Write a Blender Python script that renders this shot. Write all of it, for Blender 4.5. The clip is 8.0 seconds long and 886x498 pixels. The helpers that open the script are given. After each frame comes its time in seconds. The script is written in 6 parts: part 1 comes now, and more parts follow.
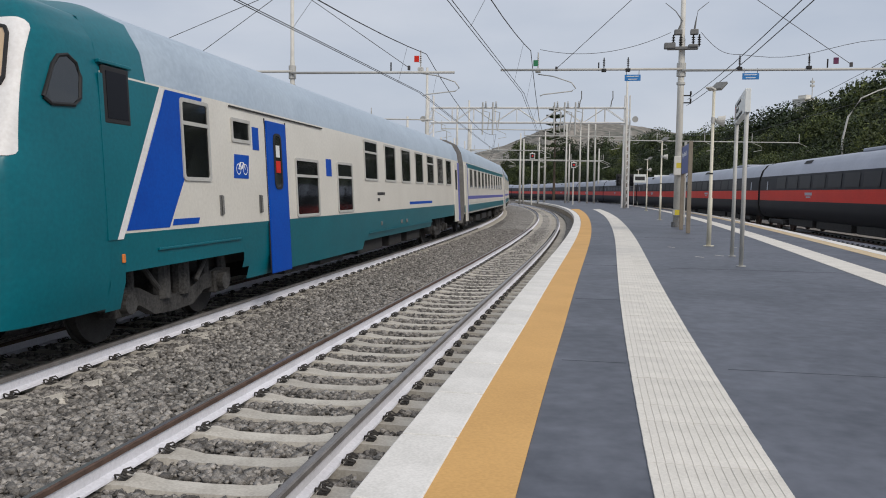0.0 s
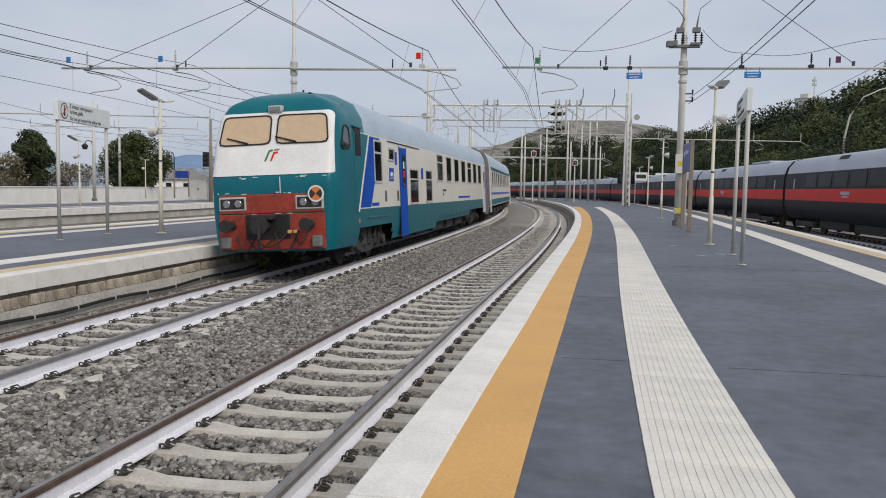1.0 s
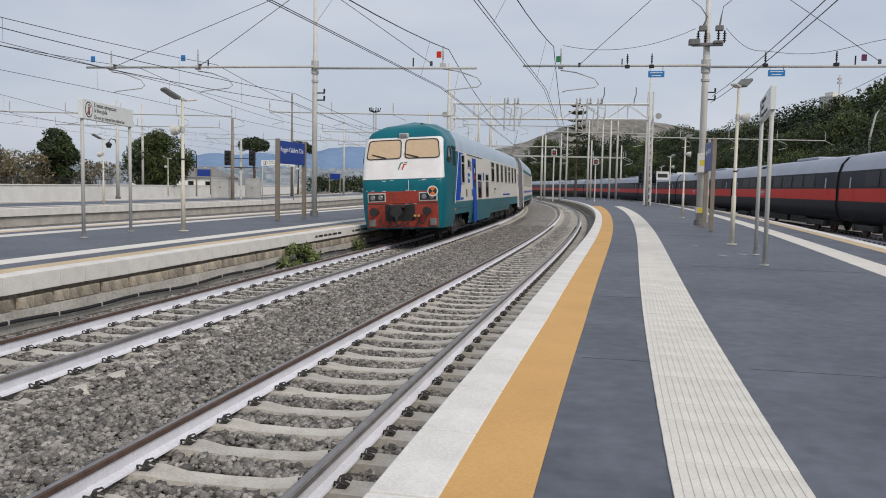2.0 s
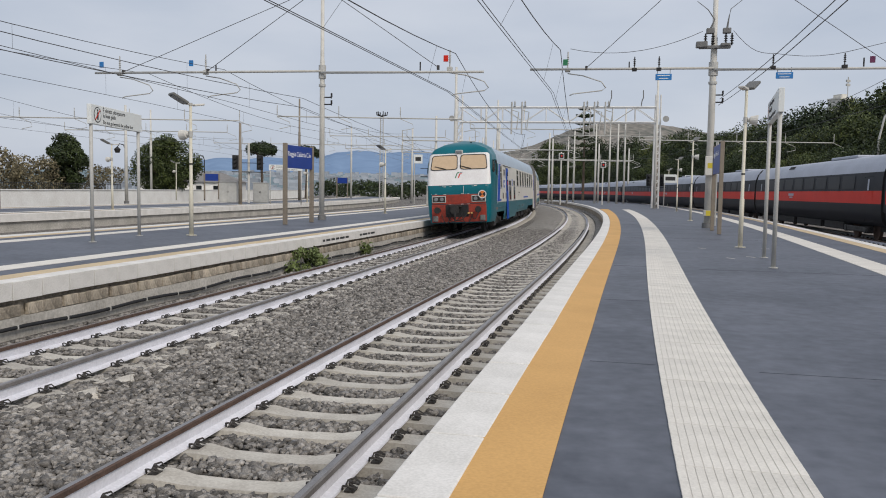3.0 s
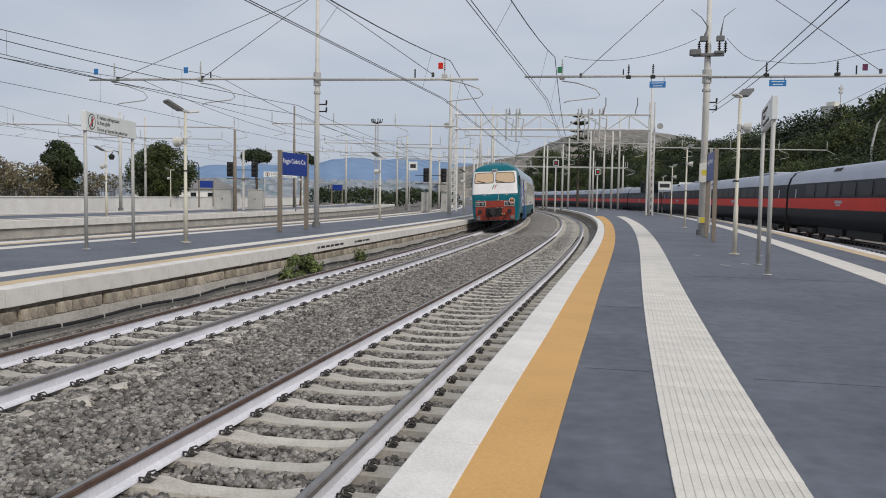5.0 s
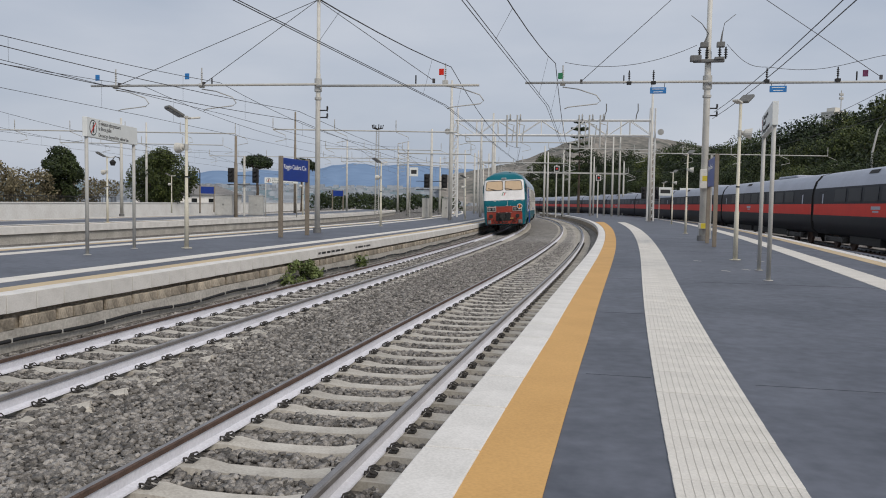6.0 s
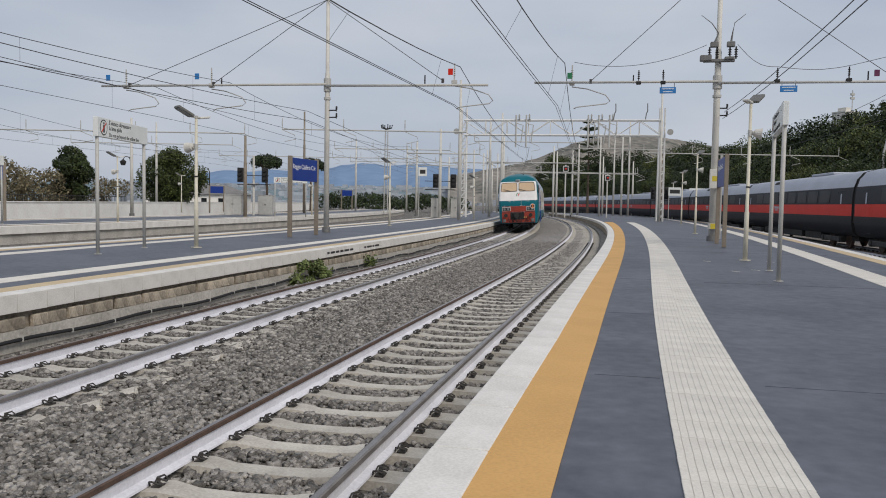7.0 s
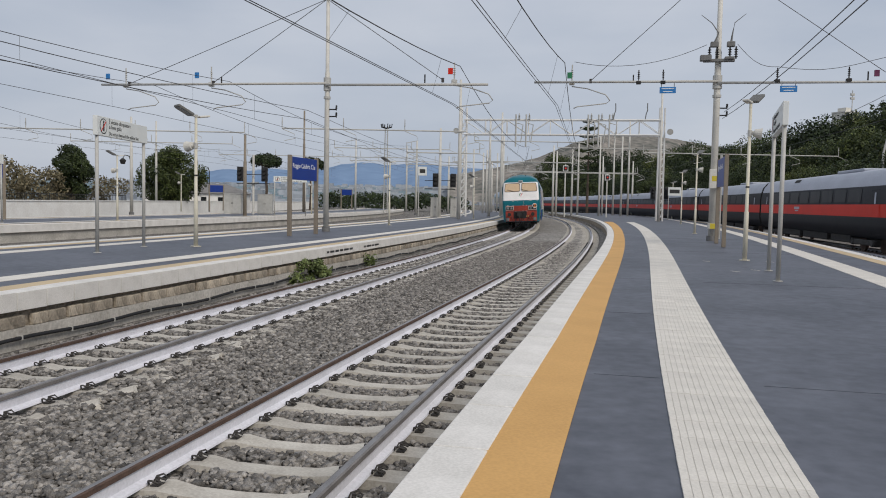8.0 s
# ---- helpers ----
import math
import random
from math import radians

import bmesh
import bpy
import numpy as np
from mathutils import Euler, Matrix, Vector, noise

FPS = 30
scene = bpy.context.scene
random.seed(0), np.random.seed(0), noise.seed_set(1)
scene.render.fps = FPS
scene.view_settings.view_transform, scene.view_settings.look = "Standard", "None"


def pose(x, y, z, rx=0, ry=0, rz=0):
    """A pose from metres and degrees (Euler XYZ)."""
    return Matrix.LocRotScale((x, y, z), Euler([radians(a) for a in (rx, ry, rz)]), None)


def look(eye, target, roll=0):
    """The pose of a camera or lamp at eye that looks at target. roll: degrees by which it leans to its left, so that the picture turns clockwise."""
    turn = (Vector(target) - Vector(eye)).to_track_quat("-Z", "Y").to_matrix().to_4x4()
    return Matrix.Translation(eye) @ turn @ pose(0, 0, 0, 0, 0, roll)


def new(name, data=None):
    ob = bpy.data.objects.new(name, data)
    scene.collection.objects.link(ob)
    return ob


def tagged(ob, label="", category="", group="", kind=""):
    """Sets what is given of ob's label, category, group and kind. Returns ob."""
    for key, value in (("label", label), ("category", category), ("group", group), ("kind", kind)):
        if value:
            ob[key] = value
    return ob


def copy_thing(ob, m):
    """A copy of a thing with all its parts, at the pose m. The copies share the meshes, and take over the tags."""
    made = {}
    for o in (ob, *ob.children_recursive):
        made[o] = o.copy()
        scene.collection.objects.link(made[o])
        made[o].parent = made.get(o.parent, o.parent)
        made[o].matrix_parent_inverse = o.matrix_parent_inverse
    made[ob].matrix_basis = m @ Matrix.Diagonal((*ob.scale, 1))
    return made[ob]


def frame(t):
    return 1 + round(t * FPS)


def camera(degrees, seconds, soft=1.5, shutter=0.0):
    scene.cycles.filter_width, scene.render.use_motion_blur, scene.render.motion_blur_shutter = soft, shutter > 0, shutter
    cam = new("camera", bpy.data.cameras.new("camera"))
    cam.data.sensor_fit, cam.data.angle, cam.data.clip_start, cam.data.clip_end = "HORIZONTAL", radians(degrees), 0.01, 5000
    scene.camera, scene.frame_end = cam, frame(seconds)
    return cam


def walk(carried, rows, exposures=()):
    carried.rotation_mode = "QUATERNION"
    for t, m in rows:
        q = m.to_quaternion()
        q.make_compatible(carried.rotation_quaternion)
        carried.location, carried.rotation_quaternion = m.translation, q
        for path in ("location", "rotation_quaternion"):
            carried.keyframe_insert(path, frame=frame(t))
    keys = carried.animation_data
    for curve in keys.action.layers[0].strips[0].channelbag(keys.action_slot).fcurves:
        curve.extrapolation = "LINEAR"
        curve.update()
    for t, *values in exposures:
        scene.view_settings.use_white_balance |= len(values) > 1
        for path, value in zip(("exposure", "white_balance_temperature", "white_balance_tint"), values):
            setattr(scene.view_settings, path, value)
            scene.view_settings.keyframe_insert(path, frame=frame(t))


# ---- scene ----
HC = 1.903  # eye height over the rails
cam = camera(57.8, 8.0, soft=1.0)


def eye(yaw, pitch, roll):
    return pose(0, 0, HC, 90 + pitch, 0, yaw) @ pose(0, 0, 0, 0, 0, -roll)


PATH = [
    (0.0, -2.302, -4.107, -0.695), (0.1, -2.82, -4.11, -0.69), (0.2, -3.31, -4.12, -0.67), (0.3, -3.48, -4.18, -0.64),
    (0.4, -3.03, -4.25, -0.62), (0.5, -2.295, -4.269, -0.60), (1.0, -2.249, -4.312, -0.977), (1.1, -1.90, -4.32, -1.02),
    (1.3, -1.69, -4.36, -1.10), (1.4, -1.41, -4.40, -1.14), (1.5, -1.037, -4.441, -1.168), (1.6, -0.75, -4.46, -1.15),
    (1.7, -0.85, -4.46, -1.12), (2.8, -0.44, -4.20, -0.95), (3.0, -0.297, -4.17, -0.915), (3.5, -0.306, -4.101, -0.95),
    (4.0, -0.335, -4.063, -0.90), (4.5, -0.604, -3.915, -0.914), (4.7, -0.65, -3.83, -0.92), (5.8, -0.66, -3.28, -0.92),
    (6.0, -0.597, -3.256, -0.915), (6.5, -0.253, -3.271, -0.87), (7.0, 0.027, -3.273, -0.99), (7.5, -0.046, -3.343, -1.03),
    (8.0, 0.0, -3.316, -1.10)]
walk(cam, [(t, eye(a, b, c)) for t, a, b, c in PATH], [(0, -0.01), (1.2, 0.02), (3.5, 0.02), (4.6, 0.0), (5.9, -0.11), (8, -0.12)])

# ---------------------------------------------------------------- light
world = bpy.data.worlds.new("world")
scene.world = world
world.use_nodes = True
wn = world.node_tree
bgn = wn.nodes["Background"]
sky = wn.nodes.new("ShaderNodeTexSky")
sky.sky_type, sky.sun_disc = "NISHITA", False
sky.sun_elevation, sky.sun_rotation = radians(48), radians(200)
sky.air_density, sky.dust_density, sky.ozone_density = 1.0, 3.0, 1.0
# a thin overcast: soft grey cloud veil over the clear sky
tc = wn.nodes.new("ShaderNodeTexCoord")
mp = wn.nodes.new("ShaderNodeMapping")
mp.inputs["Scale"].default_value = (1.0, 1.0, 3.2)
nz = wn.nodes.new("ShaderNodeTexNoise")
nz.inputs["Scale"].default_value, nz.inputs["Detail"].default_value = 2.2, 6
cr = wn.nodes.new("ShaderNodeValToRGB")
cr.color_ramp.elements[0].position, cr.color_ramp.elements[0].color = 0.30, (5.0, 5.7, 6.95, 1)
cr.color_ramp.elements[1].position, cr.color_ramp.elements[1].color = 0.72, (7.4, 7.8, 8.65, 1)
mx = wn.nodes.new("ShaderNodeMix")
mx.data_type = "RGBA"
mx.inputs["Factor"].default_value = 0.88
wn.links.new(tc.outputs["Generated"], mp.inputs["Vector"])
wn.links.new(mp.outputs["Vector"], nz.inputs["Vector"])
wn.links.new(nz.outputs["Fac"], cr.inputs["Fac"])
wn.links.new(sky.outputs["Color"], mx.inputs["A"])
wn.links.new(cr.outputs["Color"], mx.inputs["B"])
wn.links.new(mx.outputs["Result"], bgn.inputs["Color"])
bgn.inputs["Strength"].default_value = 0.09
sun = new("sun", bpy.data.lights.new("sun", "SUN"))
sun.data.energy, sun.data.angle, sun.data.color = 2.1, radians(25), (1.0, 0.92, 0.82)
sun.matrix_world = look((40, -35, 60), (0, 20, 0))

# ---------------------------------------------------------------- materials


def mat(name, col, col2=None, rough=0.8, scale=6.0, fine=60.0, bump=0.2, metal=0.0, island=0.0, rnd=0.0, dist=0.01, spec=0.4, hue=0.0):
    """Two-scale noise between two colours, with fine relief."""
    m = bpy.data.materials.new(name)
    m.use_nodes = True
    n, l = m.node_tree.nodes, m.node_tree.links
    b = n["Principled BSDF"]
    b.inputs["Roughness"].default_value, b.inputs["Metallic"].default_value = rough, metal
    b.inputs["Specular IOR Level"].default_value = spec
    if col2 is None:
        col2 = tuple(c * 0.75 for c in col)
    t = n.new("ShaderNodeTexCoord")
    a = n.new("ShaderNodeTexNoise")
    a.inputs["Scale"].default_value, a.inputs["Detail"].default_value = scale, 5
    f = n.new("ShaderNodeTexNoise")
    f.inputs["Scale"].default_value, f.inputs["Detail"].default_value = fine, 4
    l.new(t.outputs["Object"], a.inputs["Vector"])
    l.new(t.outputs["Object"], f.inputs["Vector"])
    ad = n.new("ShaderNodeMath")
    ad.operation = "MULTIPLY_ADD"
    ad.inputs[1].default_value = 0.5
    l.new(f.outputs["Fac"], ad.inputs[0])
    hf = n.new("ShaderNodeMath")
    hf.operation = "MULTIPLY"
    hf.inputs[1].default_value = 0.5
    l.new(a.outputs["Fac"], hf.inputs[0])
    l.new(hf.outputs[0], ad.inputs[2])
    r = n.new("ShaderNodeMapRange")
    r.inputs["From Min"].default_value, r.inputs["From Max"].default_value = 0.36, 0.64
    l.new(ad.outputs[0], r.inputs["Value"])
    x = n.new("ShaderNodeMix")
    x.data_type = "RGBA"
    x.inputs["A"].default_value, x.inputs["B"].default_value = (*col2, 1), (*col, 1)
    l.new(r.outputs["Result"], x.inputs["Factor"])
    out = x.outputs["Result"]
    for amount, node, socket in ((island, "ShaderNodeNewGeometry", "Random Per Island"), (rnd, "ShaderNodeObjectInfo", "Random")):
        if not amount:
            continue
        g = n.new(node)
        v = n.new("ShaderNodeMapRange")
        v.inputs["To Min"].default_value, v.inputs["To Max"].default_value = 1 - amount, 1 + amount
        l.new(g.outputs[socket], v.inputs["Value"])
        h = n.new("ShaderNodeHueSaturation")
        if hue:
            w = n.new("ShaderNodeMapRange")
            w.inputs["To Min"].default_value, w.inputs["To Max"].default_value = 0.5 + hue, 0.5 - hue
            l.new(g.outputs[socket], w.inputs["Value"])
            l.new(w.outputs["Result"], h.inputs["Hue"])
        l.new(v.outputs["Result"], h.inputs["Value"])
        l.new(out, h.inputs["Color"])
        out = h.outputs["Color"]
    l.new(out, b.inputs["Base Color"])
    if bump:
        p = n.new("ShaderNodeBump")
        p.inputs["Strength"].default_value, p.inputs["Distance"].default_value = bump, dist
        l.new(f.outputs["Fac"], p.inputs["Height"])
        l.new(p.outputs["Normal"], b.inputs["Normal"])
    return m


def gravel(name, col, col2, cells):
    """Crushed stone seen from afar: one tone for each stone, dark gaps between."""
    m = bpy.data.materials.new(name)
    m.use_nodes = True
    n, l = m.node_tree.nodes, m.node_tree.links
    b = n["Principled BSDF"]
    b.inputs["Roughness"].default_value, b.inputs["Specular IOR Level"].default_value = 0.95, 0.2
    t = n.new("ShaderNodeTexCoord")
    v = n.new("ShaderNodeTexVoronoi")
    v.inputs["Scale"].default_value = cells
    l.new(t.outputs["Object"], v.inputs["Vector"])
    s = n.new("ShaderNodeSeparateColor")
    l.new(v.outputs["Color"], s.inputs["Color"])
    g = n.new("ShaderNodeTexNoise")
    g.inputs["Scale"].default_value, g.inputs["Detail"].default_value = 0.7, 4
    l.new(t.outputs["Object"], g.inputs["Vector"])
    a = n.new("ShaderNodeMath")
    a.operation = "MULTIPLY"
    l.new(s.outputs["Red"], a.inputs[0])
    k = n.new("ShaderNodeMapRange")
    k.inputs["From Min"].default_value, k.inputs["From Max"].default_value = 0.3, 0.7
    k.inputs["To Min"].default_value, k.inputs["To Max"].default_value = 0.7, 1.15
    l.new(g.outputs["Fac"], k.inputs["Value"])
    l.new(k.outputs["Result"], a.inputs[1])
    x = n.new("ShaderNodeMix")
    x.data_type = "RGBA"
    x.inputs["A"].default_value, x.inputs["B"].default_value = (*col2, 1), (*col, 1)
    l.new(a.outputs[0], x.inputs["Factor"])
    l.new(x.outputs["Result"], b.inputs["Base Color"])
    p = n.new("ShaderNodeBump")
    p.invert = True
    p.inputs["Strength"].default_value, p.inputs["Distance"].default_value = 0.9, 0.03
    l.new(v.outputs["Distance"], p.inputs["Height"])
    l.new(p.outputs["Normal"], b.inputs["Normal"])
    return m


def glossy(name, col, rough=0.12, metal=0.0, spec=0.6):
    m = bpy.data.materials.new(name)
    m.use_nodes = True
    b = m.node_tree.nodes["Principled BSDF"]
    b.inputs["Base Color"].default_value = (*col, 1)
    b.inputs["Roughness"].default_value, b.inputs["Metallic"].default_value = rough, metal
    b.inputs["Specular IOR Level"].default_value = spec
    return m


M_STONE = mat("ballast_stone", (0.325, 0.305, 0.28), (0.10, 0.092, 0.085), 0.9, 9, 90, 0.4, island=0.62)
M_BALLAST = gravel("ballast_bed", (0.31, 0.29, 0.265), (0.05, 0.047, 0.043), 22)
M_BALLAST2 = gravel("far_ballast", (0.44, 0.415, 0.38), (0.07, 0.065, 0.06), 15)
M_CONC = mat("sleeper_concrete", (0.56, 0.53, 0.47), (0.38, 0.35, 0.305), 0.9, 4, 45, 0.3, rnd=0.12)
M_RUST = mat("rust", (0.12, 0.075, 0.055), (0.055, 0.035, 0.028), 0.7, 8, 70, 0.2)
M_STEELD = mat("grey_rail_flank", (0.24, 0.225, 0.215), (0.15, 0.14, 0.135), 0.55, 6, 70, 0.1, metal=0.2)
M_STEEL = mat("worn_steel", (0.36, 0.34, 0.33), (0.20, 0.18, 0.17), 0.35, 5, 90, 0.05, metal=0.7)
M_WHITEWEB = mat("white_lime_paint", (0.78, 0.78, 0.83), (0.62, 0.62, 0.66), 0.8, 3, 40, 0.1)
M_CLIP = mat("fastener_iron", (0.06, 0.055, 0.05), (0.03, 0.027, 0.025), 0.7, 20, 90, 0.2)
M_ASPH = mat("slate_asphalt", (0.122, 0.132, 0.160), (0.062, 0.069, 0.087), 0.55, 0.8, 7, 0.10, dist=0.004)
M_COPING = mat("white_coping_stone", (0.78, 0.755, 0.715), (0.60, 0.58, 0.54), 0.8, 2.5, 60, 0.12, rnd=0.05)
M_TACT = mat("pale_tactile_tile", (0.74, 0.705, 0.64), (0.59, 0.56, 0.505), 0.8, 3, 70, 0.15, rnd=0.05)
M_YEL = mat("ochre_safety_paint", (0.66, 0.385, 0.135), (0.55, 0.315, 0.105), 0.75, 1.2, 50, 0.25, dist=0.004)
M_TAN = mat("faded_tan_paint", (0.62, 0.49, 0.31), (0.50, 0.39, 0.25), 0.8, 1.2, 40, 0.2, dist=0.004)
M_WALLST = mat("old_masonry", (0.52, 0.45, 0.355), (0.19, 0.165, 0.13), 0.95, 2.5, 16, 0.8, rnd=0.3, dist=0.03)
M_CEM = mat("cement", (0.58, 0.55, 0.50), (0.32, 0.30, 0.265), 0.9, 1.2, 20, 0.3)
M_GEAR = mat("dark_grey_gear", (0.20, 0.20, 0.195), (0.11, 0.11, 0.108), 0.6, 5, 40, 0.15)
M_BLACK = mat("black_rubber", (0.02, 0.02, 0.022), (0.012, 0.012, 0.012), 0.6, 10, 80, 0.1)
M_DARK = mat("dark_underframe", (0.035, 0.034, 0.033), (0.018, 0.017, 0.017), 0.8, 6, 40, 0.3)
M_GALV = mat("galvanised_steel", (0.52, 0.515, 0.485), (0.40, 0.395, 0.37), 0.6, 4, 60, 0.1, metal=0.05)
M_POST = mat("pale_grey_paint", (0.66, 0.645, 0.59), (0.50, 0.485, 0.445), 0.65, 2, 30, 0.08)
M_LAMPP = mat("ivory_post_paint", (0.66, 0.63, 0.52), (0.52, 0.49, 0.40), 0.6, 2, 40, 0.08)
M_BROWNP = mat("brown_post_paint", (0.26, 0.22, 0.17), (0.19, 0.16, 0.125), 0.6, 3, 40, 0.08)
M_WIRE = mat("copper_wire_dark", (0.07, 0.065, 0.065), (0.045, 0.042, 0.042), 0.6, 3, 30, 0.0)
M_TEAL = mat("teal_train_paint", (0.001, 0.140, 0.178), (0.001, 0.108, 0.140), 0.34, 1.2, 22, 0.03, spec=0.3)
M_CREAM = mat("cream_train_paint", (0.69, 0.665, 0.60), (0.60, 0.575, 0.515), 0.38, 0.9, 20, 0.03)
M_WHITEP = mat("worn_white_paint", (0.80, 0.79, 0.78), (0.68, 0.66, 0.64), 0.5, 2.5, 24, 0.08)
M_BLUE = mat("royal_blue_paint", (0.001, 0.075, 0.43), (0.002, 0.055, 0.35), 0.5, 1.5, 25, 0.03, spec=0.15)
M_REDO = mat("chipped_red_paint", (0.38, 0.046, 0.025), (0.17, 0.03, 0.02), 0.6, 3.5, 16, 0.2)
M_ROOF = mat("blue_grey_roof_paint", (0.42, 0.50, 0.58), (0.33, 0.40, 0.48), 0.45, 1.0, 12, 0.06)
M_GLASS = glossy("dark_window_glass", (0.018, 0.021, 0.023), 0.06, 0, 0.8)
M_TINT = glossy("tinted_glass", (0.010, 0.011, 0.015), 0.35, 0, 0.10)
M_BLIND = mat("tan_sun_blind", (0.60, 0.44, 0.28), (0.53, 0.385, 0.24), 0.12, 1.2, 8, 0.0, spec=0.7)
M_RAILRED = mat("bright_red_train_paint", (0.66, 0.03, 0.014), (0.56, 0.024, 0.012), 0.45, 0.8, 20, 0.02, spec=0.2)
M_ANTH = mat("anthracite_train_paint", (0.018, 0.020, 0.027), (0.012, 0.014, 0.019), 0.5, 0.8, 20, 0.02, spec=0.15)
M_SILV = mat("silver_grey_train_paint", (0.40, 0.425, 0.49), (0.32, 0.34, 0.40), 0.4, 0.7, 15, 0.03)
M_SIGNW = mat("white_sign_enamel", (0.74, 0.76, 0.74), (0.68, 0.70, 0.68), 0.45, 2, 30, 0.02)
M_SIGNB = mat("blue_sign_enamel", (0.012, 0.045, 0.27), (0.009, 0.036, 0.22), 0.4, 2, 30, 0.02)
M_SKYB = mat("sky_blue_enamel", (0.03, 0.20, 0.50), (0.025, 0.16, 0.42), 0.5, 3, 30, 0.03)
M_PLUM = mat("plum_enamel", (0.16, 0.03, 0.09), (0.12, 0.025, 0.07), 0.5, 3, 30, 0.03)
M_SIGNY = mat("yellow_enamel", (0.62, 0.50, 0.05), (0.5, 0.4, 0.04), 0.5, 3, 30, 0.03)
M_WHITEG = mat("white_steel_paint", (0.80, 0.79, 0.76), (0.64, 0.63, 0.60), 0.6, 2, 20, 0.08)
M_REDLIT = glossy("red_lens", (0.5, 0.02, 0.02), 0.2)
M_REDLIT.node_tree.nodes["Principled BSDF"].inputs["Emission Color"].default_value = (1, 0.05, 0.03, 1)
M_REDLIT.node_tree.nodes["Principled BSDF"].inputs["Emission Strength"].default_value = 0.25
# near-black green: the shade beneath the trees is in this colour
M_UNDER = mat("shaded_undergrowth", (0.030, 0.038, 0.014), (0.010, 0.014, 0.005), 0.95, .6, 4, 0.6)
M_WHITEWALL = mat("weathered_whitewash", (0.92, 0.91, 0.87), (0.78, 0.755, 0.71), 0.9, 0.6, 9, 0.2)
M_SLATE = mat("grey_roof_and_shaded_end", (0.24, 0.23, 0.22), (0.17, 0.165, 0.16), 0.8, 2, 12, 0.3)
# greyed tones: the hill's distance haze is part of its colour
M_HILL = mat("haze_tinted_rock_hill", (0.35, 0.315, 0.28), (0.10, 0.108, 0.098), 1.0, .016, .09, 0.0, spec=0.0)
for node in list(M_HILL.node_tree.nodes):
    # the slope is long from front to back: keep its patches round to the eye
    if node.type == "TEX_NOISE":
        mp = M_HILL.node_tree.nodes.new("ShaderNodeMapping")
        mp.inputs["Scale"].default_value = (1.0, 0.5, 1.0)
        M_HILL.node_tree.links.new(M_HILL.node_tree.nodes["Texture Coordinate"].outputs["Object"], mp.inputs["Vector"])
        M_HILL.node_tree.links.new(mp.outputs["Vector"], node.inputs["Vector"])
# the blue is aerial haze, painted into the mountains' base colour
M_MOUNT = mat("mountain_in_painted_haze", (0.21, 0.30, 0.44), (0.17, 0.25, 0.38), 1.0, .003, .012, 0.0, spec=0.0)
# shore and houses are tinted blue-grey to paint the haze before them
M_SHORE = mat("haze_tinted_shore", (0.24, 0.30, 0.33), (0.15, 0.20, 0.22), 1.0, .02, .09, 0.0, spec=0.0)
M_TOWN = mat("haze_tinted_houses", (0.40, 0.42, 0.45), (0.29, 0.32, 0.36), 1.0, .1, 1, 0.0, island=0.25, spec=0.0)
M_SEA = mat("grey_sea", (0.22, 0.29, 0.36), (0.19, 0.26, 0.33), 0.3, .02, .2, 0.0)
M_INK = glossy("black_lettering", (0.02, 0.02, 0.02), 0.5)
M_LET = glossy("white_lettering", (0.8, 0.8, 0.8), 0.5)

# ---------------------------------------------------------------- helpers
STEP = 0.25
SS = np.arange(-40, 300, STEP)


def track_line(x0, th0, k0, k1, s1, tighten=0.0):
    """A track's centre line: where it is and how it heads, metre by metre; its bend grows from k0 to k1."""
    k = np.where(SS < s1, k0 + (k1 - k0) * np.clip(SS / s1, 0, 1), k1)
    k = np.where(SS < 0, 0.0, k) + np.where(SS > 45, tighten, 0.0)
    i0 = int(np.argmin(abs(SS)))
    th = -np.cumsum(k) * STEP
    th = th - th[i0] + th0
    x, y = np.cumsum(np.sin(th)) * STEP, np.cumsum(np.cos(th)) * STEP
    return x - x[i0] + x0, y - y[i0], th


LINES = {1: track_line(-2.6528, 0.2031, -0.00406, 0.001522, 23.667, 0.0004),
         2: track_line(-6.16, 0.1634, -0.004469, 0.001468, 30.798, 0.0004),
         3: track_line(8.1214, 0.2738, -0.000012, 0.001576, 41.045),
         4: track_line(12.8, 0.234, 0.0015, 0.0015, 10)}
CANT = {1: 0.88, 2: 2.94, 3: 0.0, 4: 0.0}


def at(n, s, off=0.0, z=0.0):
    x, y, th = (np.interp(s, SS, a) for a in LINES[n])
    return Vector((float(x + off * np.cos(th)), float(y - off * np.sin(th)), z))


def heading(n, s):
    return float(np.interp(s, SS, LINES[n][2]))


def along(n, s, off=0.0, z=0.0):
    """A pose on a track: x across, y along, z up."""
    return Matrix.Translation(at(n, s, off, z)) @ Matrix.Rotation(-heading(n, s), 4, "Z")


def link(name, bm, material, smooth=False):
    me = bpy.data.meshes.new(name)
    bm.to_mesh(me)
    bm.free()
    for m in (material if isinstance(material, (list, tuple)) else [material]):
        me.materials.append(m)
    if smooth:
        for p in me.polygons:
            p.use_smooth = True
    return new(name, me)


def part(name, bm, material, parent, label="", smooth=False):
    ob = link(name, bm, material, smooth)
    ob.parent = parent
    if label:
        tagged(ob, label)
    return ob


def thing(name, label, category, m=None, group="", kind=""):
    ob = new(name)
    ob.empty_display_size = 0.2
    if m is not None:
        ob.matrix_basis = m
    return tagged(ob, label, category, group, kind)


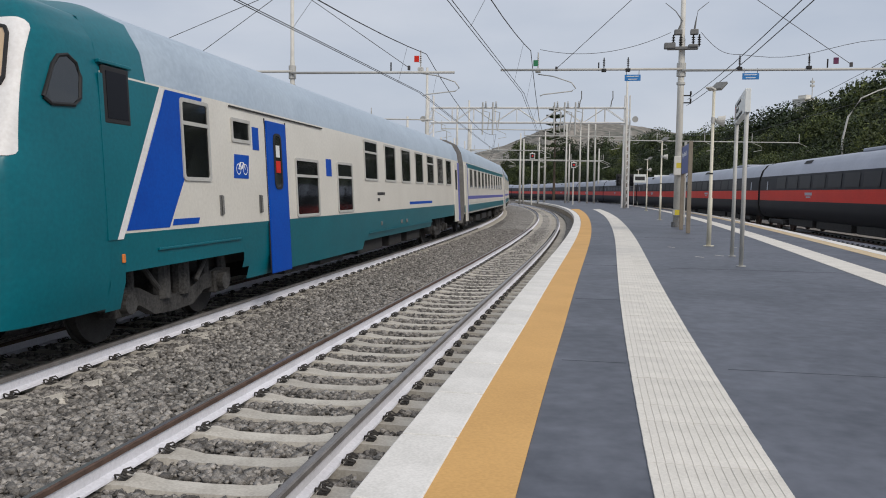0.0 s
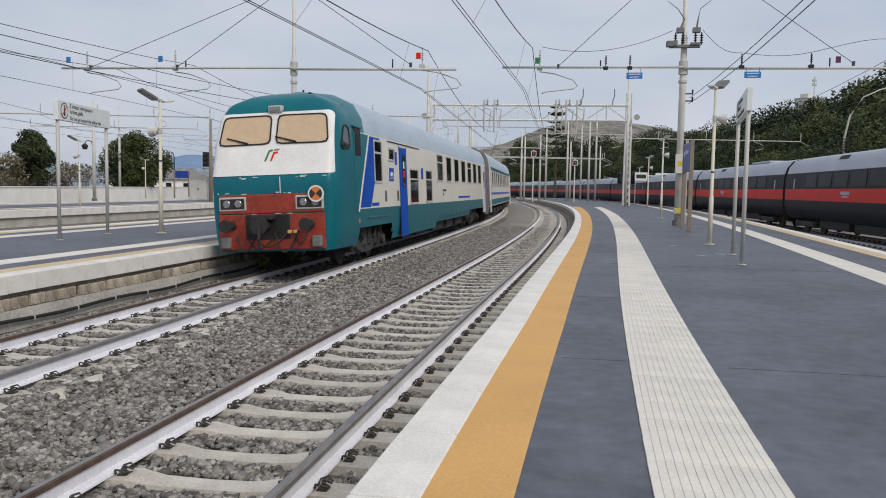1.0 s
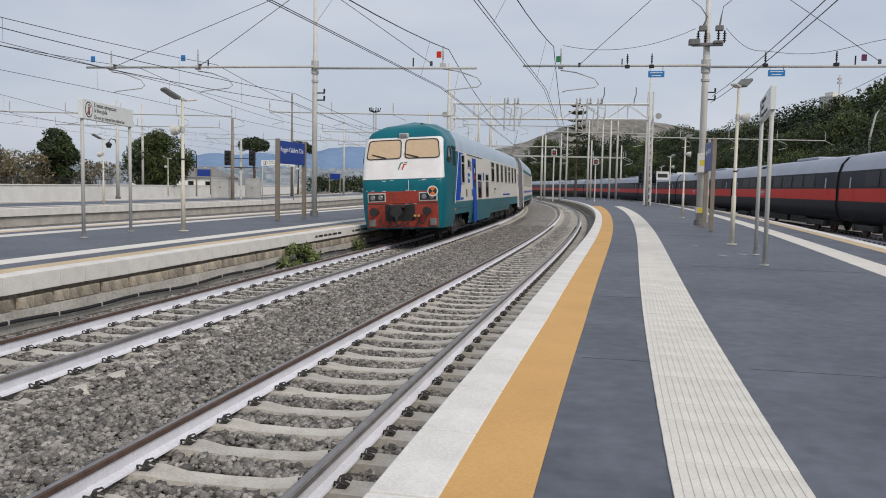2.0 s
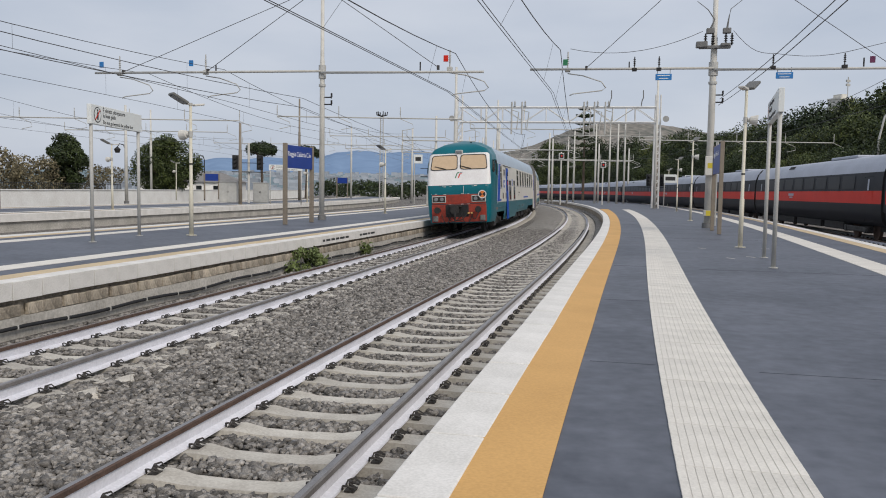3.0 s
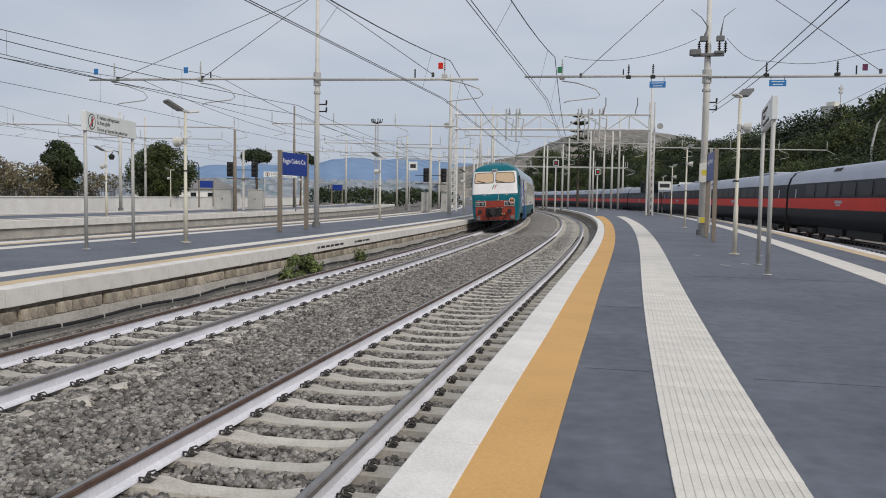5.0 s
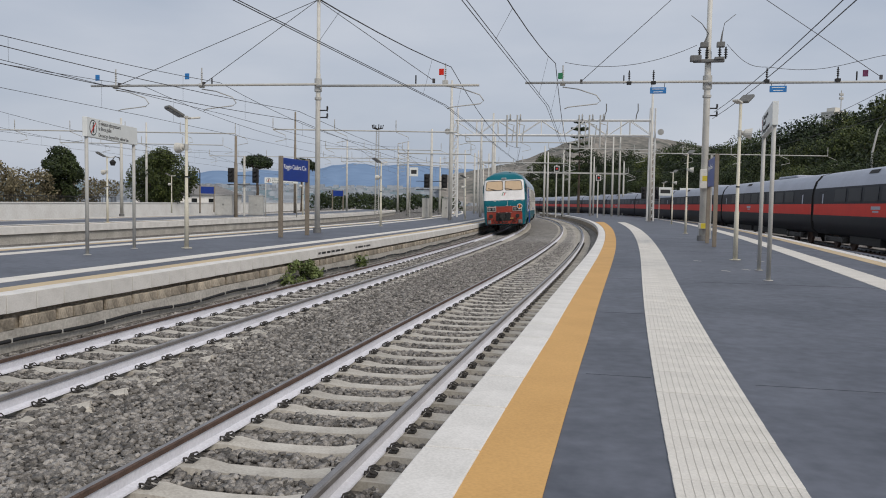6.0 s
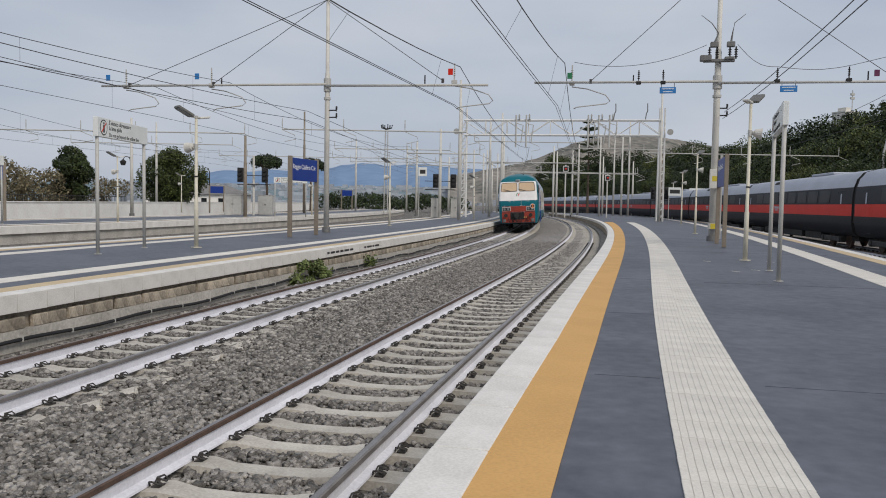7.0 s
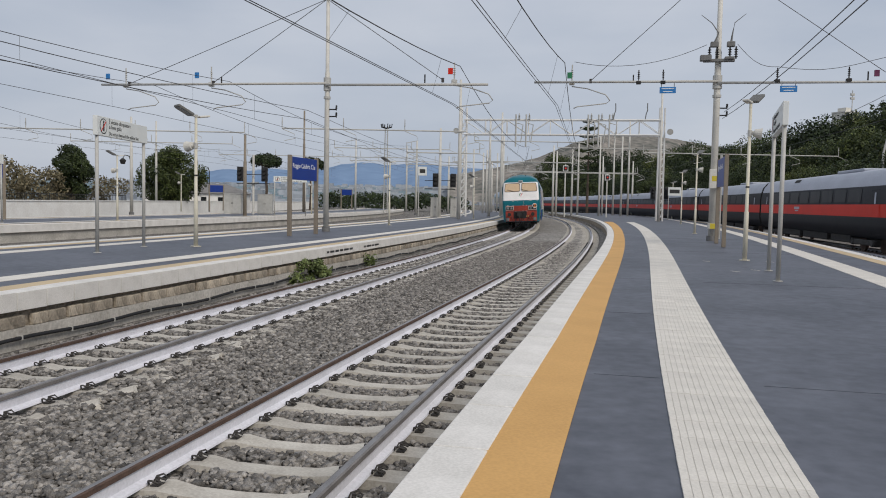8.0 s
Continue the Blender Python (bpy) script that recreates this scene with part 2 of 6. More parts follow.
def box(bm, x0, x1, y0, y1, z0, z1, m=None, bevel=0.0):
    r = bmesh.ops.create_cube(bm, size=1, matrix=Matrix.LocRotScale(((x0 + x1) / 2, (y0 + y1) / 2, (z0 + z1) / 2), None, (x1 - x0, y1 - y0, z1 - z0)))
    vs = r["verts"]
    if bevel:
        es = list({e for v in vs for e in v.link_edges})
        o = bmesh.ops.bevel(bm, geom=es, offset=bevel, segments=2, affect="EDGES", profile=0.5)
        vs = list({v for f in o["faces"] for v in f.verts} | {v for v in vs if v.is_valid})
    if m is not None:
        bmesh.ops.transform(bm, matrix=m, verts=vs)
    return bm


def tube(bm, pts, r, n=8, cap=True):
    """A round bar along points; r may be one radius or one for each point."""
    pts = [Vector(p) for p in pts]
    rs = r if isinstance(r, (list, tuple)) else [r] * len(pts)
    rings = []
    for i, p in enumerate(pts):
        d = (pts[min(i + 1, len(pts) - 1)] - pts[max(i - 1, 0)]).normalized()
        a = d.cross(Vector((0, 0, 1)) if abs(d.z) < 0.9 else Vector((1, 0, 0))).normalized()
        b = d.cross(a)
        rings.append([bm.verts.new(p + rs[i] * (math.cos(2 * math.pi * k / n) * a + math.sin(2 * math.pi * k / n) * b)) for k in range(n)])
    for u, v in zip(rings, rings[1:]):
        for k in range(n):
            bm.faces.new((u[k], u[(k + 1) % n], v[(k + 1) % n], v[k]))
    if cap:
        bm.faces.new(rings[0][::-1])
        bm.faces.new(rings[-1])
    return bm


def sweep(bm, rows, closed=False, mats=None):
    """Faces between rows of points of equal length."""
    vr = [[bm.verts.new(p) for p in row] for row in rows]
    n = len(vr[0])
    for u, v in zip(vr, vr[1:]):
        for k in range(n if closed else n - 1):
            f = bm.faces.new((u[k], u[(k + 1) % n], v[(k + 1) % n], v[k]))
            if mats:
                f.material_index = mats[k]
    return vr


def plate(bm, pts, depth):
    """A flat plate from an outline, given a thickness along its normal."""
    f = bm.faces.new([bm.verts.new(p) for p in pts])
    f.normal_update()
    nn = f.normal.copy()
    r = bmesh.ops.extrude_face_region(bm, geom=[f])
    bmesh.ops.translate(bm, vec=nn * depth, verts=[g for g in r["geom"] if isinstance(g, bmesh.types.BMVert)])
    bmesh.ops.recalc_face_normals(bm, faces=bm.faces[:])
    return bm


def strip(name, n, s0, s1, o0, o1, z0, z1, material, parent=None, ds=1.0, label="", kind=""):
    """A slab along a track, from offset o0 to o1 and from z0 up to z1."""
    bm = bmesh.new()
    rows = []
    for s in np.arange(s0, s1 + ds / 2, ds):
        a, b = (o(s) if callable(o) else o for o in (o0, o1))
        rows.append([at(n, s, a, z0), at(n, s, a, z1), at(n, s, b, z1), at(n, s, b, z0)])
    vr = sweep(bm, rows, closed=True)
    bm.faces.new(vr[0][::-1])
    bm.faces.new(vr[-1])
    bmesh.ops.recalc_face_normals(bm, faces=bm.faces[:])
    ob = link(name, bm, material)
    if parent:
        ob.parent = parent
    if label or kind:
        tagged(ob, label, "", "", kind)
    return ob


# ---------------------------------------------------------------- ground and tracks
def build_ground():
    bm = bmesh.new()
    xs = [-3800, -1500, -600, -300, -160, -90, -60, -45, -36, -30, -20, -10, 0, 10, 20, 30, 45, 70, 120, 300, 900, 3800]
    ys = [-600, -200, -60, -20, 0, 20, 40, 60, 90, 130, 200, 300, 500, 900, 1800, 4000]

    def hz(x, y):
        fall = min(1.0, max(0.0, (-x - 40) / 150.0))
        return -0.24 - 24 * fall
    sweep(bm, [[Vector((x, y, hz(x, y))) for x in xs] for y in ys])
    bmesh.ops.recalc_face_normals(bm, faces=bm.faces[:])
    ob = link("ground", bm, M_BALLAST)
    tagged(ob, "grey crushed stone ballast between the tracks", "ground", kind="structure")


def build_track(n, s0, s1, spc=0.6, phase=0.0):
    tr = thing("track", "railway track with concrete sleepers and lime-whitened rails", "railway track", kind="structure")
    c = math.tan(radians(CANT[n]))
    for side in (-1, 1):
        for nm, prof, material in (
                ("rail_head", [(-0.037, -0.043), (-0.035, -0.008), (-0.02, 0.0), (0.02, 0.0), (0.035, -0.008), (0.037, -0.043)], [M_RUST if side < 0 else M_STEELD, M_STEEL]),
                ("rail_web", [(-0.075, -0.172), (-0.07, -0.158), (-0.012, -0.138), (-0.02, -0.044), (0.02, -0.044), (0.012, -0.138), (0.07, -0.158), (0.075, -0.172)], [M_WHITEWEB])):
            bm = bmesh.new()
            rows = [[at(n, s, side * 0.75 + px, pz + side * 0.75 * c) for px, pz in prof] for s in np.arange(s0, s1, 0.5)]
            sweep(bm, rows, closed=True, mats=[0, 0, 1, 0, 0, 0] if nm == "rail_head" else None)
            bmesh.ops.recalc_face_normals(bm, faces=bm.faces[:])
            part(nm, bm, material, tr, "steel rail head, rusty at its flanks" if nm == "rail_head" else "rail web painted white")
    # one sleeper, waisted in the middle
    bm = bmesh.new()
    rows = []
    for x, w, zt in ((-1.2, 0.12, -0.215), (-1.1, 0.135, -0.19), (-0.55, 0.13, -0.176), (-0.35, 0.105, -0.205), (0, 0.10, -0.212), (0.35, 0.105, -0.205), (0.55, 0.13, -0.176), (1.1, 0.135, -0.19), (1.2, 0.12, -0.215)):
        rows.append([Vector((x, -w - 0.03, -0.36)), Vector((x, -w, zt)), Vector((x, w, zt)), Vector((x, w + 0.03, -0.36))])
    vr = sweep(bm, rows, closed=True)
    bm.faces.new(vr[0][::-1])
    bm.faces.new(vr[-1])
    bmesh.ops.recalc_face_normals(bm, faces=bm.faces[:])
    first = None
    clips = bmesh.new()
    for s in np.arange(s0 + phase, s1, spc):
        if first is None:
            first = part("sleeper", bm, M_CONC, tr)
            ob = first
        else:
            ob = new("sleeper", first.data)
            ob.parent = tr
        ob.matrix_basis = along(n, s) @ Matrix.Rotation(-radians(CANT[n]), 4, "Y") @ pose(0, random.uniform(-.01, .01), random.uniform(-.006, .004), 0, 0, random.uniform(-.5, .5))
        if s < 45:
            for side in (-1, 1):
                for e in (-0.13, 0.13):
                    m = along(n, s, side * 0.75 + e, side * 0.75 * c - 0.168)
                    for k in (-0.045, 0.045):
                        loop = ((-0.05, 0.8, 0.0), (-0.04, 1.5, 0.045), (0.0, 2.1, 0.06), (0.045, 1.7, 0.035), (0.05, 0.8, 0.03), (0.0, 0.45, 0.05))
                        tube(clips, [m @ Vector((a, k * b * .85, q * .8)) for a, b, q in loop], 0.008, 4)
                    box(clips, -0.035, 0.035, -0.045, 0.045, -0.03, 0.0, m)
                    tube(clips, [m @ Vector((0.0, 0, -0.02)), m @ Vector((0.0, 0, 0.055))], 0.016, 5)
    tagged(part("rail_fastener", clips, M_CLIP, tr, "dark spring clips on the sleepers"), kind="stuff")
    return tr


build_ground()
M_JOINT = mat("joint_filler", (0.10, 0.107, 0.125), (0.07, 0.076, 0.09), 0.8, 5, 40, 0.1)
build_track(1, -9.0, 150, phase=(5.722 + 9.0) % 0.6)
build_track(2, -9.0, 150, phase=0.3)
build_track(4, -9.0, 100, phase=0.2)


strip("ballast_bed", 1, 41.5, 150, -5.9, 1.55, -0.3, -0.212, M_BALLAST2, None, label="grey ballast of the far tracks", kind="structure")
strip("ballast_bed", 1, -9, 60, -3.25, -.9, -.3, -.216, M_BALLAST, None, label="raised grey ballast between the tracks", kind="structure")
strip("ballast_bed", 2, -9, 60, .85, 1.62, -.3, -.185, M_BALLAST, None, label="raised ballast shoulder beside the rail", kind="structure")
strip("ballast_bed", 1, 14, 150, 1.27, 1.71, -.3, -.1, M_BALLAST2, None, label="ballast shoulder heaped against the platform wall", kind="structure")
strip("ballast_bed", 4, -9, 150, -4.2, 6.0, -0.3, -0.212, M_BALLAST2, None, label="grey ballast of the outer track", kind="structure")


# ---------------------------------------------------------------- platforms
ZP = 0.5      # near platform
ZQ = 0.55     # next platform


def tact(s):
    q = max(0.0, s - 4.5)
    return 2.952 + .006 * q + .00014 * q * q


def splay(s):
    """The coping draws towards the rail at the near end."""
    return -.012 * min(max(0.0, 9.0 - s), 6.0)


def build_near_platform():
    pf = thing("platform_near", "island platform of slate-grey asphalt with white copings", "platform", kind="structure")
    bm = bmesh.new()
    rows = []
    for s in np.arange(-10, 150.5, 1.0):
        a, b = at(1, s, 1.72), at(3, s - 2.2, -1.72)
        rows.append([Vector((a.x, a.y, -0.3)), Vector((a.x, a.y, ZP - 0.002)), Vector((b.x, b.y, ZP - 0.002)), Vector((b.x, b.y, -0.3))])
    vr = sweep(bm, rows, closed=True)
    bm.faces.new(vr[0][::-1])
    bm.faces.new(vr[-1])
    bmesh.ops.recalc_face_normals(bm, faces=bm.faces[:])
    part("deck", bm, M_ASPH, pf)
    strip("safety_line", 1, -10, 72, lambda s: 1.94 + splay(s) + .001 * s + .00006 * max(0, s - 45) ** 2, lambda s: 2.35 + .65 * splay(s) + .0022 * s + .00022 * max(0, s - 36) ** 2, ZP - 0.02, ZP + 0.006, M_YEL, pf, label="ochre yellow safety band")
    strip("safety_line", 3, -10, 120, -2.36, -1.97, ZP - 0.02, ZP + 0.006, M_TAN, pf, label="ochre yellow safety band")
    strip("coping_far", 1, 62, 150, 1.64, 1.97, ZP - 0.2, ZP + 0.01, M_COPING, pf)
    strip("coping_far", 3, -10, 120, -1.97, -1.64, ZP - 0.2, ZP + 0.01, M_COPING, pf)
    strip("tactile_strip", 3, -10, 120, -3.95, -3.35, ZP - 0.02, ZP + 0.008, M_TACT, pf, label="pale tactile paving strip")
    strip("tactile_strip", 1, 46.2, 72, lambda s: tact(s), lambda s: tact(s) + .648, ZP - 0.02, ZP + 0.008, M_TACT, pf, label="pale tactile paving strip")
    strip("edge_wall", 1, -10, 150, 1.695, 1.74, -0.3, ZP - 0.203, M_WALLST, pf, label="weathered wall under the coping")
    # coping slabs, one by one
    bm = bmesh.new()
    box(bm, -0.165, 0.165, -0.490, 0.490, -0.2, 0.012, bevel=0.01)
    slab = None
    for s in np.arange(-8, 62, 1.0):
        if slab is None:
            slab = ob = part("coping_slab", bm, M_COPING, pf)
        else:
            ob = new("coping_slab", slab.data)
            ob.parent = pf
        ob.matrix_basis = along(1, s + 0.5, 1.805 + splay(s + .5), ZP + random.uniform(-.002, .002)) @ pose(0, 0, 0, 0, 0, math.degrees(splay(s) - splay(s + 1)))
    # shallow joints in the asphalt
    for s, a, b in ((7.35, 2.42, 2.95), (7.3, 3.75, 8.2), (11.4, 2.42, 3.0), (16.6, 2.42, 3.05), (16.4, 4.0, 9.0), (27.0, 2.45, 3.1), (27.2, 4.1, 8.5), (38.0, 2.5, 3.3), (38.0, 4.3, 9.5)):
        bm = bmesh.new()
        box(bm, a, b, -.004, .004, -.01, .0008)
        o = part("joint", bm, M_JOINT, pf, "narrow dark joint in the asphalt")
        o.matrix_basis = along(1, s, 0, ZP)
    # tactile tiles with raised ribs
    bm = bmesh.new()
    box(bm, -0.1605, 0.1605, -0.1985, 0.1985, -0.02, 0.005)
    for k in range(7):
        x = -0.1392 + k * 0.0464
        box(bm, x - 0.0202, x + 0.0202, -0.1975, 0.1975, 0.004, 0.0085)
    tile = None
    for s in np.arange(-6, 46, 0.4):
        for k in (0, 1):
            if tile is None:
                tile = ob = part("tactile_tile", bm, M_TACT, pf)
            else:
                ob = new("tactile_tile", tile.data)
                ob.parent = pf
            ob.matrix_basis = along(1, s + 0.2, tact(s) + .163 + 0.322 * k, ZP + random.uniform(-.001, .001))
    return pf


def build_far_platform(name, n, oa, ob_, z, s0, s1, slabs=False):
    pf = thing(name, "island platform of grey asphalt on an old masonry wall", "platform", kind="structure")
    sg = -1 if ob_ < oa else 1
    strip("deck", n, s0, s1, oa + sg * 0.3, ob_ - sg * 0.3, 0.02, z, M_ASPH, pf)
    if slabs:
        bm = bmesh.new()
        box(bm, -.17, .17, -.296, .296, -.25, .008, bevel=.006)
        sl = None
        for q in np.arange(s0 + 1, 72, 0.6):
            if sl is None:
                sl = o = part("coping_slab", bm, M_COPING, pf, "white concrete coping slab")
            else:
                o = new("coping_slab", sl.data)
                o.parent = pf
            o.matrix_basis = along(n, q + .3, oa + sg * .17, z + random.uniform(-.004, .004))
        strip("coping", n, 72, s1, oa, oa + sg * 0.34, z - 0.33, z + 0.008, M_COPING, pf)
    else:
        strip("coping", n, s0, s1, oa, oa + sg * 0.5, z - 0.33, z + 0.008, M_COPING, pf, label="white concrete coping")
    strip("coping", n, s0, s1, ob_ - sg * 0.5, ob_, z - 0.33, z + 0.008, M_COPING, pf, label="white concrete coping")
    e = .16 if slabs else 0.0
    strip("safety_line", n, s0, s1, oa + sg * (0.5 - e), oa + sg * (0.88 - e), z - 0.05, z + 0.006, M_TAN, pf, label="ochre yellow safety band")
    strip("safety_line", n, s0, s1, ob_ - sg * 0.85, ob_ - sg * 0.5, z - 0.05, z + 0.006, M_TAN, pf, label="ochre yellow safety band")
    strip("tactile_strip", n, s0, s1, oa + sg * (1.45 - 1.3 * e), oa + sg * (1.95 - 1.3 * e), z - 0.05, z + 0.008, M_TACT, pf, label="pale tactile paving strip")
    strip("tactile_strip", n, s0, s1, ob_ - sg * 1.95, ob_ - sg * 1.45, z - 0.05, z + 0.008, M_TACT, pf, label="pale tactile paving strip")
    strip("retaining_wall", n, s0, s1, oa + sg * 0.12, oa + sg * 0.5, -0.3, z - (0.25 if slabs else 0.33), M_WALLST if slabs else M_CEM, pf, label="old ochre masonry under the coping" if slabs else "stained cement wall")
    strip("retaining_wall", n, s0, s1, ob_ - sg * 0.5, ob_ - sg * 0.12, -0.3, z - 0.33, M_CEM, pf)
    return pf


build_near_platform()
build_far_platform("platform_middle", 2, -1.68, -9.2, ZQ, -10, 150, True)
build_far_platform("platform_outer", 2, -19.5, -27.5, ZQ, -10, 150)


# ---------------------------------------------------------------- the regional train
SEC = [(1.32, 0.44), (1.41, 0.75), (1.44, 1.24), (1.45, 1.30), (1.45, 2.85), (1.43, 3.09), (1.38, 3.44), (1.20, 3.78), (0.74, 4.02), (0.0, 4.13)]
BROW = 0.86     # the roof is lower over the windscreens


def loft_shell(bm, y0, y1, i0, i1, zcut=0.0):
    """The car body between two points of its section, on both sides or as one roof."""
    ps = SEC[i0:i1 + 1]
    if zcut:
        ps = [(float(np.interp(zcut, [q[1] for q in SEC], [q[0] for q in SEC])), zcut)] + [q for q in ps if q[1] > zcut]
    if i1 == len(SEC) - 1:
        ring = ps + [(-x, z) for x, z in ps[-2::-1]]
        sweep(bm, [[Vector((x, y, z)) for x, z in ring] for y in np.linspace(y0, y1, 6)])
    else:
        for sg in (1, -1):
            sweep(bm, [[Vector((sg * x, y, z)) for x, z in ps] for y in np.linspace(y0, y1, 6)])
    bmesh.ops.recalc_face_normals(bm, faces=bm.faces[:])
    return bm


def rounded(y0, y1, z0, z1, r, n=4):
    pts = []
    for cy, cz, a0 in ((y1 - r, z1 - r, 0), (y0 + r, z1 - r, 90), (y0 + r, z0 + r, 180), (y1 - r, z0 + r, 270)):
        for k in range(n + 1):
            a = radians(a0 + 90 * k / n)
            pts.append((cy + r * math.cos(a), cz + r * math.sin(a)))
    return pts


def ring_frame(bm, outer, inner, x, d):
    """A window frame on a car's side, standing d proud."""
    sg = 1 if x > 0 else -1
    a = [Vector((x, y, z)) for y, z in outer]
    b = [Vector((x + sg * d, y, z)) for y, z in outer]
    c = [Vector((x + sg * d, y, z)) for y, z in inner]
    e = [Vector((x + sg * 0.002, y, z)) for y, z in inner]
    vs = [[bm.verts.new(p) for p in q] for q in (a, b, c, e)]
    n = len(a)
    for u, v in zip(vs, vs[1:]):
        for k in range(n):
            bm.faces.new((u[k], u[(k + 1) % n], v[(k + 1) % n], v[k]))
    bmesh.ops.recalc_face_normals(bm, faces=bm.faces[:])


def side_window(car, y0, y1, z0, z1, split=True, r=0.06):
    for sg in (1, -1):
        x = sg * 1.45
        bm = bmesh.new()
        ring_frame(bm, rounded(y0, y1, z0, z1, r), rounded(y0 + .05, y1 - .05, z0 + .05, z1 - .05, r * .7), x, 0.022)
        w = part("window", bm, M_GALV, car, "aluminium-framed train window")
        bm = bmesh.new()
        plate(bm, [Vector((x, y, z)) for y, z in rounded(y0 + .03, y1 - .03, z0 + .03, z1 - .03, r * .7)], 0.006)
        for v in bm.verts:
            v.co.x = sg * 1.456 if abs(v.co.x) > 1.45 else sg * 1.452
        part("pane", bm, M_GLASS, w)
        if split:
            bm = bmesh.new()
            zs = z1 - (z1 - z0) * 0.3
            box(bm, min(x, x + sg * .02), max(x, x + sg * .02), y0 + .04, y1 - .04, zs - .025, zs + .025)
            part("glazing_bar", bm, M_GALV, w)


def decal(car, name, pts, material, label="", d=0.004):
    for sg in (1, -1):
        bm = bmesh.new()
        a = [bm.verts.new((sg * (1.451 + d), y, z)) for y, z in pts]
        b = [bm.verts.new((sg * 1.445, y, z)) for y, z in pts]
        bm.faces.new(a)
        n = len(a)
        for k in range(n):
            bm.faces.new((a[k], b[k], b[(k + 1) % n], a[(k + 1) % n]))
        bmesh.ops.recalc_face_normals(bm, faces=bm.faces[:])
        part(name, bm, material, car, label)


def bogie(car, yc):
    bm = bmesh.new()
    for sg in (1, -1):
        x = sg * 1.05
        rows = []
        for y, z0, z1 in ((-1.75, .42, .62), (-1.3, .40, .66), (-0.85, .38, .60), (-0.5, .22, .46), (0, .20, .42), (.5, .22, .46), (.85, .38, .60), (1.3, .40, .66), (1.75, .42, .62)):
            rows.append([Vector((x - .07, yc + y, z0)), Vector((x - .07, yc + y, z1)), Vector((x + .07, yc + y, z1)), Vector((x + .07, yc + y, z0))])
        vr = sweep(bm, rows, closed=True)
        bm.faces.new(vr[0][::-1])
        bm.faces.new(vr[-1])
        for y in (-1.28, 1.28):
            box(bm, x - .12, x + .12, yc + y - .17, yc + y + .17, .30, .62, bevel=0.02)
            tube(bm, [(x + sg * .10, yc + y, .46), (x + sg * .22, yc + y, .46)], .13, 12)
            for e in (-.28, .28):
                tube(bm, [(x, yc + y + e, .60), (x, yc + y + e, .92)], .085, 10)
        for e in (-.26, .26):
            tube(bm, [(x, yc + e, .40), (x, yc + e, .95)], .15, 12)
        tube(bm, [(x + sg * .13, yc - .5, .55), (x + sg * .13, yc - .95, .95)], .035, 8)
        tube(bm, [(x + sg * .13, yc + .5, .55), (x + sg * .13, yc + .95, .95)], .035, 8)
    box(bm, -1.0, 1.0, yc - .3, yc + .3, .45, .8)
    bmesh.ops.recalc_face_normals(bm, faces=bm.faces[:])
    b = part("bogie", bm, mat_bogie, car, "grimy bogie frame with coil springs, darkened by painted shade")
    for y in (-1.28, 1.28):
        for sg in (1, -1):
            bm = bmesh.new()
            tube(bm, [(sg * .69, yc + y, .46), (sg * .72, yc + y, .46), (sg * .72, yc + y, .46), (sg * .82, yc + y, .46)], [.49, .49, .46, .46], 28)
            # dark underframe colour also paints the shade round the wheels
            part("wheel", bm, M_DARK, b, "grimy steel wheel, darkened by painted shade")
        bm = bmesh.new()
        tube(bm, [(-.72, yc + y, .46), (.72, yc + y, .46)], .085, 10)
        part("axle", bm, M_DARK, b)


# grime plus the black shadow under the cars, painted into one colour
mat_bogie = mat("bogie_grime_and_shade", (0.07, 0.068, 0.065), (0.014, 0.013, 0.013), 0.75, 4, 30, 0.3)


def bars(parent, m, widths, h, gap, material, name="text_line", x0=0.0):
    """Unreadable writing: plain bars, lines from the top down, in the x-z plane of m."""
    z = 0.0
    for row in widths:
        x = x0
        bm = bmesh.new()
        for w in row:
            box(bm, x, x + w, -0.004, 0.0, z - h, z)
            x += w + h * 0.5
        ob = part(name, bm, material, parent)
        ob.matrix_basis = m
        z -= h + gap


